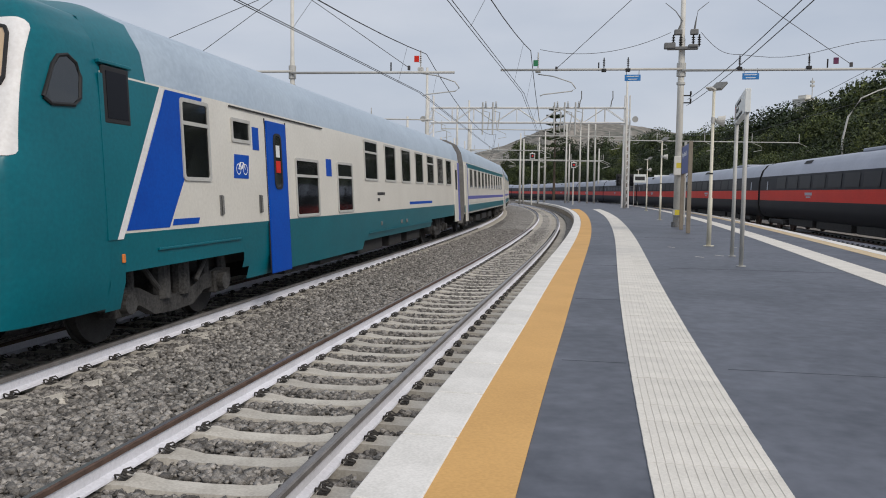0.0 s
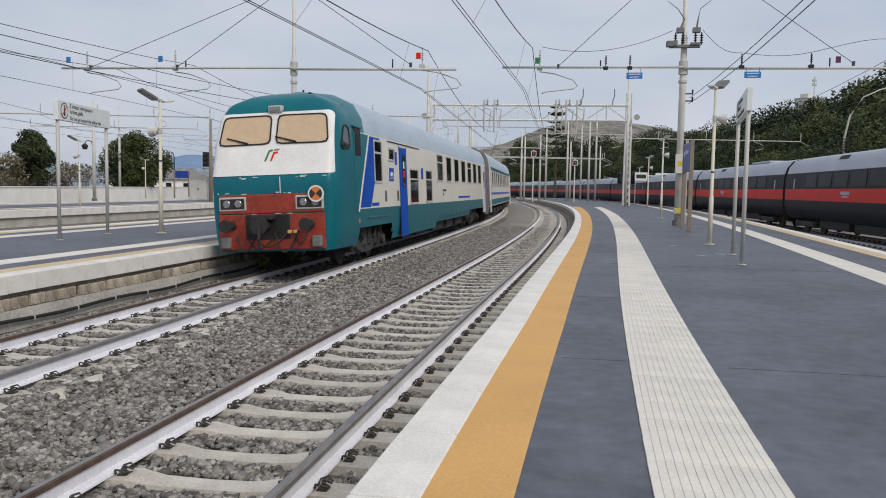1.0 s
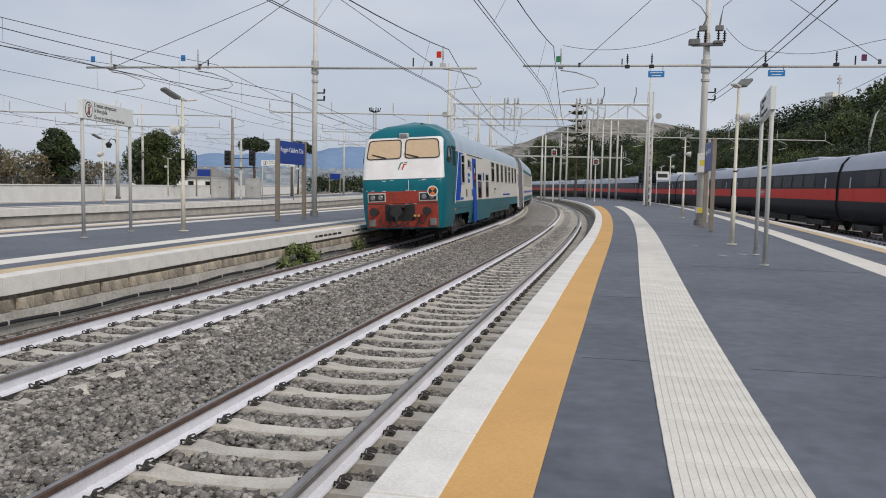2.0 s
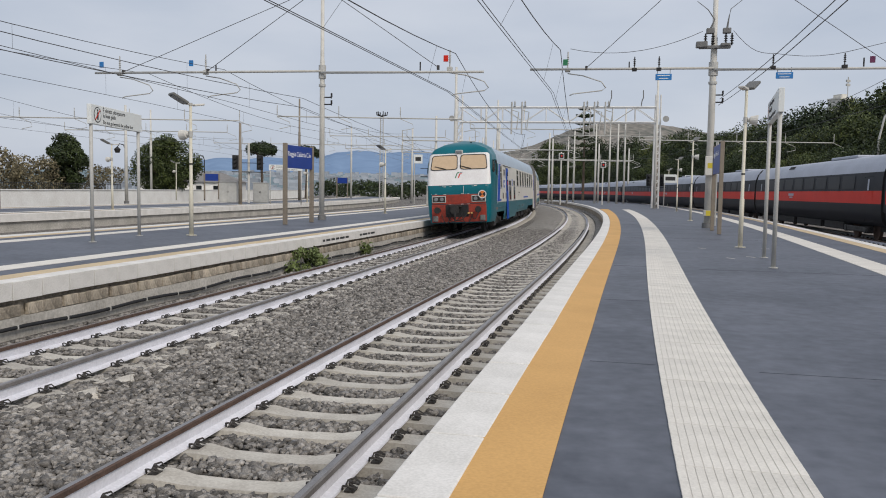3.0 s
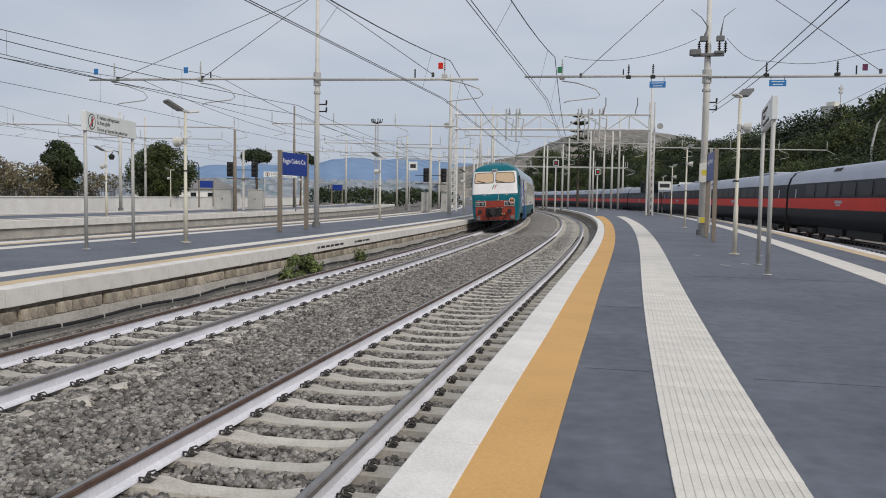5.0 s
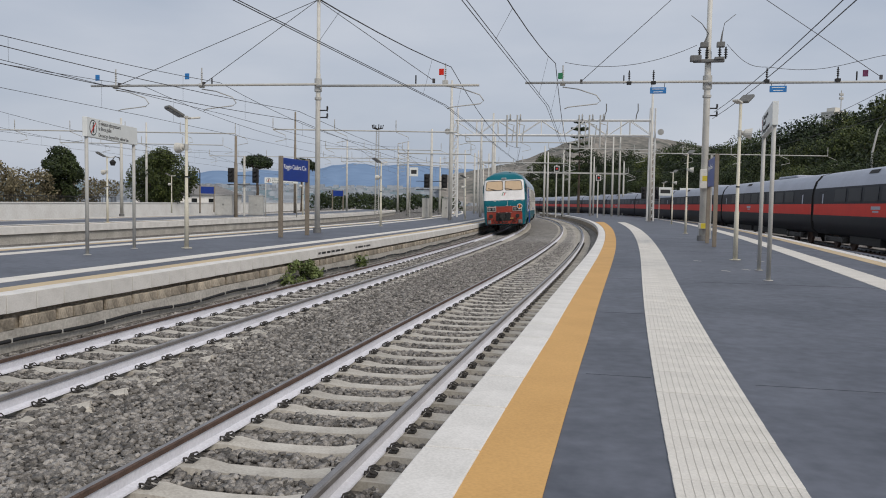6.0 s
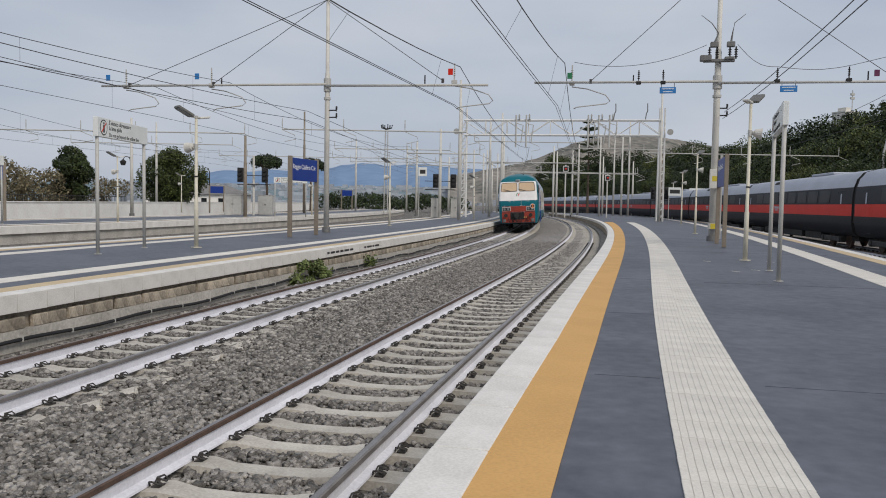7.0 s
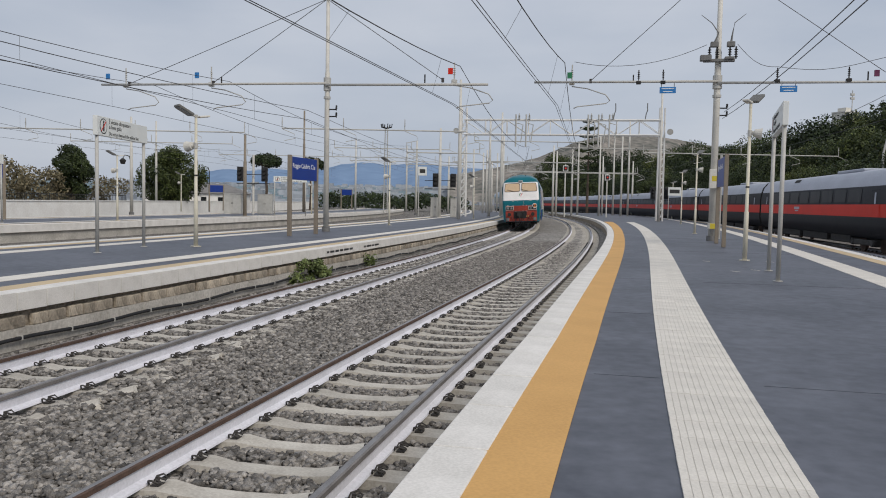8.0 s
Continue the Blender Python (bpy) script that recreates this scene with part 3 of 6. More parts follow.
def build_cab_car():
    car = thing("driving_trailer_car", "teal, cream and blue regional driving trailer with red bufferbeam", "train car", group="cars of the regional train")
    L = 26.9
    bm = bmesh.new()
    for y0, y1, zc in ((1.5, 1.8, 0), (1.8, 5.05, .86), (5.05, 5.3, .62), (5.3, 12.1, .42), (12.1, 20.6, .62), (20.6, 25.6, .86), (25.6, L, .6)):
        loft_shell(bm, y0, y1, 0, 3, zc)
    part("lower_body", bm, M_TEAL, car, "teal lower side panels", True)
    bm = bmesh.new()
    loft_shell(bm, 1.5, L, 3, 5)
    part("upper_body", bm, M_CREAM, car, "cream upper side panels", True)
    bm = bmesh.new()
    loft_shell(bm, 2.44, L, 5, 9)
    part("roof", bm, M_ROOF, car, "smooth blue-grey roof", True)
    bm = bmesh.new()
    ring = SEC[5:] + [(-x, z) for x, z in SEC[-2:4:-1]]
    sweep(bm, [[Vector((x, 1.5 + .95 * q, 3.09 + (z - 3.09) * (BROW + (1 - BROW) * math.sin(q * math.pi / 2)))) for x, z in ring] for q in np.linspace(0, 1, 8)])
    bmesh.ops.recalc_face_normals(bm, faces=bm.faces[:])
    part("cab_roof", bm, M_TEAL, car, "teal cab roof", True)
    # rear wall
    bm = bmesh.new()
    bm.faces.new([bm.verts.new((x, L, z)) for x, z in SEC] + [bm.verts.new((-x, L, z)) for x, z in SEC[-2::-1]])
    part("end_wall", bm, M_DARK, car)
    bm = bmesh.new()
    box(bm, -.7, .7, 0.3, L - 0.2, 0.62, 1.0)
    for y, w in ((7.2, 1.3), (9.2, 1.6), (12.0, 2.4), (15.2, 1.5), (17.5, 1.9)):
        box(bm, -1.22, 1.22, y, y + w, 0.30, 0.62, bevel=0.03)
    part("underframe", bm, M_DARK, car)
    # nose: a blunt front, leaning back above the belt and rounding into the roof
    zw, ww = [q[1] if q[1] < 3.1 else 3.09 + (q[1] - 3.09) * BROW for q in SEC], [q[0] for q in SEC]

    def rake(z):
        if z < 2.09:
            return 0.0
        if z < 3.46:
            return .02 + .37 * (z - 2.09)
        q = min(1.0, (z - 3.46) / .525)
        return .527 + .99 * (.22 * q + .78 * (1 - math.sqrt(max(0.0, 1 - q ** 3))))

    def front(x, z, out=0.0):
        """A point of the nose's skin, out metres off it."""
        w = float(np.interp(z, zw, ww))
        u = min(1.0, abs(x) / max(w, .02))
        f = rake(z)
        y = f + (1.52 - f) * (1 - (1 - u ** 24) ** .3333)
        return Vector((x, y - out, z + out * (.4 if z > 2.1 else 0)))
    us = (0, .3, .55, .7, .8, .86, .9, .92, .94, .955, .972, .985, .993, .998, 1.0)
    us = [-u for u in us[:0:-1]] + list(us)
    levels = [.48, .6, .8, 1.0, 1.2, 1.4, 1.6, 1.85, 2.06, 2.10, 2.3, 2.5, 2.7, 2.9, 3.09, 3.25, 3.4, 3.46, 3.52, 3.58, 3.64, 3.70, 3.76, 3.81, 3.85, 3.89, 3.92, 3.945, 3.965, 3.978]
    bm = bmesh.new()
    sweep(bm, [[front(u * float(np.interp(z, zw, ww)), z) for u in us] for z in levels])
    bmesh.ops.recalc_face_normals(bm, faces=bm.faces[:])
    part("nose", bm, M_TEAL, car, "rounded teal cab nose", True)
    # white panel round the windscreens
    bm = bmesh.new()
    rows = []
    for z in (2.105, 2.12, 2.15, 2.3, 2.5, 2.7, 2.9, 3.1, 3.28, 3.36, 3.41, 3.45, 3.47, 3.475):
        hw = 1.385 - .055 * (z - 2.1)
        if z > 3.35:
            hw -= .13 * (1 - math.sqrt(max(0.0, 1 - ((z - 3.35) / .125) ** 2)))
        if z < 2.15:
            hw -= .035 * (1 - math.sqrt(max(0.0, 1 - ((2.15 - z) / .045) ** 2)))
        rows.append([front(hw * math.sin(q), z, .011) for q in np.linspace(-math.pi / 2, math.pi / 2, 45)])
    sweep(bm, rows)
    bmesh.ops.recalc_face_normals(bm, faces=bm.faces[:])
    part("white_front", bm, M_WHITEP, car, "worn white paint round the windscreens", True)

    def fpt(x, z, out=0.0):
        return front(x, z, out + .014)
    for sg in (1, -1):
        xa, xb = 0.075, 1.175
        outl = [(xa - .01, 2.77), (xb + .06, 2.76), (xb - .01, 3.39), (xa, 3.40)]

        def ringpts(pts, inset):
            cx, cz = sum(p[0] for p in pts) / 4, sum(p[1] for p in pts) / 4
            q = [(cx + (x - cx) * (1 - inset / .5), cz + (z - cz) * (1 - inset / .33)) for x, z in pts]
            res = []
            for i in range(4):
                p0, p1, p2 = q[i - 1], q[i], q[(i + 1) % 4]
                for t in (0.0, 0.5, 1.0):
                    a = (p1[0] + (p0[0] - p1[0]) * .12, p1[1] + (p0[1] - p1[1]) * .15)
                    b = (p1[0] + (p2[0] - p1[0]) * .12, p1[1] + (p2[1] - p1[1]) * .15)
                    res.append(((1 - t) ** 2 * a[0] + 2 * t * (1 - t) * p1[0] + t * t * b[0], (1 - t) ** 2 * a[1] + 2 * t * (1 - t) * p1[1] + t * t * b[1]))
            return res
        bm = bmesh.new()
        o, i = ringpts(outl, -0.008), ringpts(outl, 0.016)
        va = [[bm.verts.new(fpt(sg * x, z, d)) for x, z in pts] for pts, d in ((o, 0.0), (o, 0.022), (i, 0.022), (i, 0.0))]
        for u, v in zip(va, va[1:]):
            for k in range(len(u)):
                bm.faces.new((u[k], u[(k + 1) % len(u)], v[(k + 1) % len(v)], v[k]))
        bmesh.ops.recalc_face_normals(bm, faces=bm.faces[:])
        ws = part("windscreen", bm, M_BLACK, car, "windscreen with a tan blind drawn down")
        bm = bmesh.new()
        bm.faces.new([bm.verts.new(fpt(sg * x, z, 0.008)) for x, z in ringpts(outl, 0.015)])
        part("blind", bm, M_BLIND, ws, "tan sun blind behind the glass")
        bm = bmesh.new()
        tube(bm, [fpt(sg * .55, 2.77, .03), fpt(sg * .55 - .30, 2.86, .035)], .012, 6)
        tube(bm, [fpt(sg * .55 - .02, 2.79, .035), fpt(sg * .55 - .50, 2.92, .03)], .015, 6)
        part("wiper", bm, M_BLACK, ws)
        # headlights
        bm = bmesh.new()
        box(bm, sg * .86 - .31, sg * .86 + .31, -.045, 0.02, 1.36, 1.66, bevel=0.02)
        hl = part("headlight", bm, M_GALV, car, "twin headlight in a pale frame")
        bm = bmesh.new()
        box(bm, sg * .86 - .27, sg * .86 + .27, -.055, -.03, 1.40, 1.62, bevel=0.01)
        part("bezel", bm, M_DARK, hl)
        for e in (-.13, .13):
            bm = bmesh.new()
            tube(bm, [(sg * .86 + e, -.05, 1.51), (sg * .86 + e, -.066, 1.51)], [.09, .07], 16)
            part("lens", bm, M_LENS, hl)
        # buffers
        bm = bmesh.new()
        tube(bm, [(sg * .88, 0.1, 1.05), (sg * .88, -.22, 1.05)], .095, 14)
        tube(bm, [(sg * .88, -.20, 1.05), (sg * .88, -.42, 1.05)], .065, 12)
        tube(bm, [(sg * .88, -.40, 1.05), (sg * .88, -.44, 1.05)], .135, 18)
        part("buffer", bm, M_DARK, car, "black round buffer", False)
        # jumper box under the buffer
        bm = bmesh.new()
        box(bm, sg * 1.02 - .11, sg * 1.02 + .11, -.14, .04, .56, .80, bevel=0.03)
        part("jumper_box", bm, M_GEAR, car, "grimy grey jumper socket box")
        # cab side windows
        bm = bmesh.new()
        pts = [(.56, 2.70), (.66, 2.64), (1.0, 2.66), (1.1, 2.74), (1.14, 2.96), (1.10, 3.10), (.98, 3.17), (.84, 3.14), (.74, 3.04), (.62, 2.82)]
        def skin(y, z):
            w, f = float(np.interp(z, zw, ww)), rake(z)
            q = max(0.0, min(1.0, (y - f) / (1.52 - f)))
            return w * (1 - (1 - q) ** 3) ** .0417 + .012
        bm.faces.new([bm.verts.new((sg * skin(y, z), y, z)) for y, z in pts])
        r = bmesh.ops.extrude_face_region(bm, geom=bm.faces[:])
        bmesh.ops.translate(bm, vec=(-sg * .05, 0, 0), verts=[g for g in r["geom"] if isinstance(g, bmesh.types.BMVert)])
        bmesh.ops.recalc_face_normals(bm, faces=bm.faces[:])
        part("cab_side_window", bm, M_GLASS, car, "small dark cab quarter window")
        bm = bmesh.new()
        tube(bm, [(sg * (skin(y, z) - .003), y, z) for y, z in pts + pts[:1]], .022, 6, False)
        part("window_seal", bm, M_BLACK, car, "black rubber seal")
        bm = bmesh.new()
        box(bm, sg * 1.43 - .03, sg * 1.43 + .03, 1.52, 2.04, 2.52, 3.16, bevel=0.02)
        cw = part("cab_door_window", bm, M_BLACK, car, "open cab window in a black surround")
        bm = bmesh.new()
        box(bm, sg * 1.462 - .003, sg * 1.462 + .003, 1.58, 1.98, 2.58, 3.10)
        part("pane", bm, M_TINT, cw)
        box_bm = bmesh.new()
        box(box_bm, sg * 1.44 - .03, sg * 1.44 + .03, 1.46, 2.10, 3.17, 3.21, bevel=0.01)
        part("rain_gutter", box_bm, M_TEAL, cw)
    # red beam, coupler, hoses
    bm = bmesh.new()
    box(bm, -1.16, 1.16, -.03, .02, 1.30, 1.70, bevel=0.012)
    part("front_panel", bm, M_REDO, car, "chipped red panel between the headlights")
    bm = bmesh.new()
    box(bm, -1.18, 1.18, -.05, .03, .52, 1.28, bevel=0.015)
    part("bufferbeam", bm, M_REDO, car, "chipped red bufferbeam")
    # coupler pocket: no hollow, a flat black plate paints its dark inside
    bm = bmesh.new()
    box(bm, -.58, .42, -.062, .0, .74, 1.27, bevel=0.01)
    part("coupler_pocket", bm, M_BLACK, car)
    bm = bmesh.new()
    tube(bm, [(-.12, .0, 1.05), (-.12, -.40, 1.05)], .13, 12)
    tube(bm, [(-.12, -.38, 1.05), (-.12, -.48, 1.05)], .19, 14)
    box(bm, -.36, .12, -.30, -.05, 1.16, 1.26, bevel=0.02)
    tube(bm, [(-.12, -.46, 1.0), (-.10, -.52, .78), (-.12, -.46, .58)], .035, 8)
    part("coupler", bm, M_DARK, car, "greasy black screw coupler")
    for a, b, dz in ((-.55, .15, .34), (-.75, -.3, .40), (.1, .62, .42), (.35, -.4, .30), (.55, .85, .25)):
        bm = bmesh.new()
        tube(bm, [(a + (b - a) * t, -.10 - .16 * math.sin(math.pi * t), .86 - 4 * dz * t * (1 - t) + .06 * t) for t in np.linspace(0, 1, 10)], .019, 6)
        part("brake_hose", bm, M_BLACK, car)
    for x in (.42, .55):
        bm = bmesh.new()
        box(bm, x - .04, x + .04, -.13, -.05, .86, .93, bevel=0.01)
        part("hose_cock", bm, M_YEL, car, "yellow hose cock")
    # tail disc: orange with black quarters on a white rim
    dm = Matrix.Translation((1.03, -.09, 1.68)) @ Matrix.Rotation(radians(90), 4, "X")
    bm = bmesh.new()
    bmesh.ops.create_cone(bm, cap_ends=True, segments=40, radius1=.175, radius2=.175, depth=.02, matrix=dm)
    disc = part("tail_disc", bm, M_WHITEP, car, "round orange and black tail disc, white rimmed")
    for k in range(4):
        bm = bmesh.new()
        a0 = radians(45 + 90 * k)
        pts = [Vector((0, 0, .014))] + [Vector((0.14 * math.cos(a0 + radians(90 * j / 8)), 0.14 * math.sin(a0 + radians(90 * j / 8)), .014)) for j in range(9)]
        bm.faces.new([bm.verts.new(dm @ p) for p in pts])
        part("quarter", bm, M_ORANGE if k % 2 == 0 else M_INK, disc)
    # roof headlight
    bm = bmesh.new()
    box(bm, -.16, .16, .46, .85, 3.47, 3.62, bevel=0.03)
    tl = part("top_light", bm, M_GALV, car, "roof headlamp in a metal housing")
    bm = bmesh.new()
    box(bm, -.12, .12, .445, .48, 3.495, 3.595, bevel=0.01)
    part("lens", bm, M_LENS, tl)
    # operator's badge as plain coloured bars
    for pts, mm in (([(-.16, 2.40), (-.12, 2.40), (-.05, 2.60), (.02, 2.62), (.0, 2.655), (-.08, 2.63)], M_GREEN), ([(-.03, 2.40), (.01, 2.40), (.07, 2.56), (.14, 2.57), (.13, 2.60), (.03, 2.59)], M_RAILRED), ([(.04, 2.625), (.16, 2.63), (.17, 2.655), (.05, 2.655)], M_GEAR)):
        bm = bmesh.new()
        bm.faces.new([bm.verts.new(fpt(x, z, .008)) for x, z in pts])
        part("badge", bm, mm, car, "coloured slanting badge")
    bm = bmesh.new()
    box(bm, -.006 + .22, .006 + .22, -.03, 0.0, 1.72, 2.06)
    part("seam", bm, M_WHITEP, car)
    # chipped paint along the belt and round the beam
    rr = random.Random(4)
    for _ in range(26):
        x, w, h = rr.uniform(-1.2, 1.2), rr.uniform(.012, .07), rr.uniform(.004, .014)
        z = rr.choice((2.07, 2.06, 2.05, 1.72, 1.74, 1.28))
        bm = bmesh.new()
        box(bm, x - w, x + w, -.034 if z < 1.71 else -.004, .03, z - h, z + h * .6)
        for v in bm.verts:
            v.co.z += rr.uniform(-.008, .008)
        part("paint_chip", bm, rr.choice((M_WHITEP, M_POST, M_RUST)), car, "chipped bare patch")
    # livery
    decal(car, "teal_cab_side", [(1.45, 1.24), (1.62, 1.24), (2.72, 3.06), (1.45, 3.06)], M_TEAL, "teal cab flank")
    decal(car, "cream_stripe", [(1.62, 1.24), (1.74, 1.24), (2.84, 3.06), (2.72, 3.06)], M_WHITEP, "white slanting stripe")
    decal(car, "blue_band", [(1.82, 1.33), (2.78, 1.33), (3.35, 2.10), (3.35, 2.92), (3.8, 2.92), (3.84, 3.05), (2.87, 3.05)], M_BLUE, "slanting royal blue band")
    decal(car, "blue_dash", [(2.86, 1.35), (3.55, 1.35), (3.6, 1.43), (2.9, 1.43)], M_BLUE)
    decal(car, "blue_dash", [(17.0, 1.42), (20.6, 1.42), (20.6, 1.50), (17.0, 1.50)], M_BLUE)
    side_window(car, 3.2, 4.0, 1.92, 3.0)
    side_window(car, 4.72, 5.40, 2.52, 2.88, False, .03)
    # leaf door
    for sg in (1, -1):
        bm = bmesh.new()
        box(bm, sg * 1.455 - .02, sg * 1.455 + .02, 6.05, 6.92, .42, 2.95, bevel=0.015)
        d = part("door", bm, M_BLUE, car, "blue passenger door with an oval window")
        bm = bmesh.new()
        ring_frame(bm, rounded(6.3, 6.66, 1.82, 2.76, .12), rounded(6.34, 6.62, 1.86, 2.72, .1), sg * 1.475, .012)
        part("window_seal", bm, M_BLACK, d)
        bm = bmesh.new()
        plate(bm, [Vector((sg * 1.476, y, z)) for y, z in rounded(6.33, 6.63, 1.85, 2.73, .1)], 0.003)
        part("pane", bm, M_GLASS, d)
        bm = bmesh.new()
        box(bm, sg * 1.482 - .002, sg * 1.482 + .002, 6.38, 6.58, 2.10, 2.30)
        part("notice", bm, M_RAILRED, d, "red door notice")
        bm = bmesh.new()
        box(bm, sg * 1.482 - .002, sg * 1.482 + .002, 6.40, 6.56, 2.36, 2.56)
        part("notice", bm, M_SIGNW, d, "pale door notice")
        for y in (4.28, 5.70):
            bm = bmesh.new()
            tube(bm, [(sg * 1.48, y, 1.45), (sg * 1.48, y, 1.72)], .018, 6)
            box(bm, sg * 1.456 - .004, sg * 1.456 + .004, y - .05, y + .05, 1.44, 1.73)
            part("grab_handle", bm, M_GEAR, car)
    decal(car, "pictogram", [(4.75, 1.98), (5.28, 1.98), (5.33, 2.34), (4.80, 2.34)], M_BLUE, "blue bicycle sign")
    for sg in (1, -1):
        bm = bmesh.new()
        for y in (4.92, 5.16):
            rr = bmesh.ops.create_circle(bm, cap_ends=False, segments=20, radius=.085, matrix=Matrix.Translation((sg * 1.459, y, 2.12)) @ Matrix.Rotation(radians(90), 4, "Y"))
            bmesh.ops.create_circle(bm, cap_ends=False, segments=20, radius=.07, matrix=Matrix.Translation((sg * 1.459, y, 2.12)) @ Matrix.Rotation(radians(90), 4, "Y"))
        bm.verts.ensure_lookup_table()
        vs = bm.verts[:]
        for b0 in (0, 40):
            for k in range(20):
                bm.faces.new((vs[b0 + k], vs[b0 + (k + 1) % 20], vs[b0 + 20 + (k + 1) % 20], vs[b0 + 20 + k]))
        for p, q in (((4.92, 2.12), (4.98, 2.22)), ((4.98, 2.22), (5.10, 2.22)), ((5.10, 2.22), (5.16, 2.12)), ((5.03, 2.12), (5.10, 2.22)), ((4.92, 2.12), (5.03, 2.12)), ((4.98, 2.22), (5.03, 2.12))):
            tube(bm, [(sg * 1.458, p[0], p[1]), (sg * 1.458, q[0], q[1])], .008, 4)
        part("bicycle_pictogram", bm, M_LET, car)
    decal(car, "pictogram", [(5.5, 2.44), (5.75, 2.44), (5.75, 2.80), (5.5, 2.80)], M_BLUE, "small blue sign")
    decal(car, "pictogram", [(9.15, 2.10), (9.5, 2.10), (9.5, 2.45), (9.15, 2.45)], M_BLUE, "small blue sign")
    side_window(car, 7.35, 8.65, 1.32, 2.40)
    side_window(car, 9.85, 11.0, 1.34, 2.42)
    for y in (12.05, 14.05, 16.0, 17.95, 19.85, 21.75, 23.6):
        side_window(car, y, y + 1.25, 2.06, 3.04, y in (12.05, 19.85))
    for sg in (1, -1):
        bm = bmesh.new()
        box(bm, sg * 1.455 - .02, sg * 1.455 + .02, 25.5, 26.4, .6, 2.95, bevel=0.015)
        d = part("door", bm, M_CREAM, car, "cream end door")
        bm = bmesh.new()
        box(bm, sg * 1.46 - .012, sg * 1.46 + .012, 26.5, 26.85, .62, 3.0)
        part("lilac_pillar", bm, M_LILAC, car, "dark lilac corner pillar")
        bm = bmesh.new()
        box(bm, sg * 1.478 - .004, sg * 1.478 + .004, 25.75, 26.15, 1.9, 2.7)
        part("pane", bm, M_GLASS, d)
        bm = bmesh.new()
        box(bm, sg * 1.453 - .01, sg * 1.453 + .01, 4.7, 9.0, 3.035, 3.055)
        part("rain_strip", bm, M_DARK, car)
        bm = bmesh.new()
        box(bm, sg * 1.45 - .012, sg * 1.45 + .012, 12.3, 20.5, .78, .80)
        part("panel_ledge", bm, M_TEAL, car)
    for sg in (1, -1):
        bm = bmesh.new()
        box(bm, sg * 1.445 - .014, sg * 1.445 + .014, 2.5, 4.9, 1.06, 1.09, bevel=.006)
        part("step_ledge", bm, M_TEAL, car)
        for y in (6.02, 6.95):
            bm = bmesh.new()
            box(bm, sg * 1.45 - .006, sg * 1.45 + .006, y - .012, y + .012, .44, 2.98)
            part("door_seal", bm, M_BLACK, car, "black rubber door seal")
        for y, z, w in ((1.75, 1.02, .03), (13.6, .98, .05), (15.9, .95, .09), (16.6, .95, .09)):
            bm = bmesh.new()
            box(bm, sg * 1.435 - .012, sg * 1.435 + .012, y - w, y + w, z - .05, z + .05, bevel=.01)
            part("hatch" if y > 2 else "reflector", bm, M_GEAR if y > 2 else M_ORANGE, car)
    bogie(car, 3.4)
    bogie(car, 23.2)
    for y, x in ((1.9, .35), (2.9, .55), (3.3, .6)):
        bm = bmesh.new()
        zz = 3.92 if x < .5 else 3.87
        tube(bm, [(x, y, zz), (x, y, zz + .06)], .04, 8)
        tube(bm, [(x, y - .1, zz + .08), (x, y + .1, zz + .10)], [.05, .03], 8)
        part("roof_horn", bm, M_DARK, car)
    bars(car, Matrix.Translation((1.456, 13.2, 1.78)) @ Matrix.Rotation(radians(90), 4, "Z"), [[.12, .45, .1], [.2]], .07, .08, M_INK)
    return car


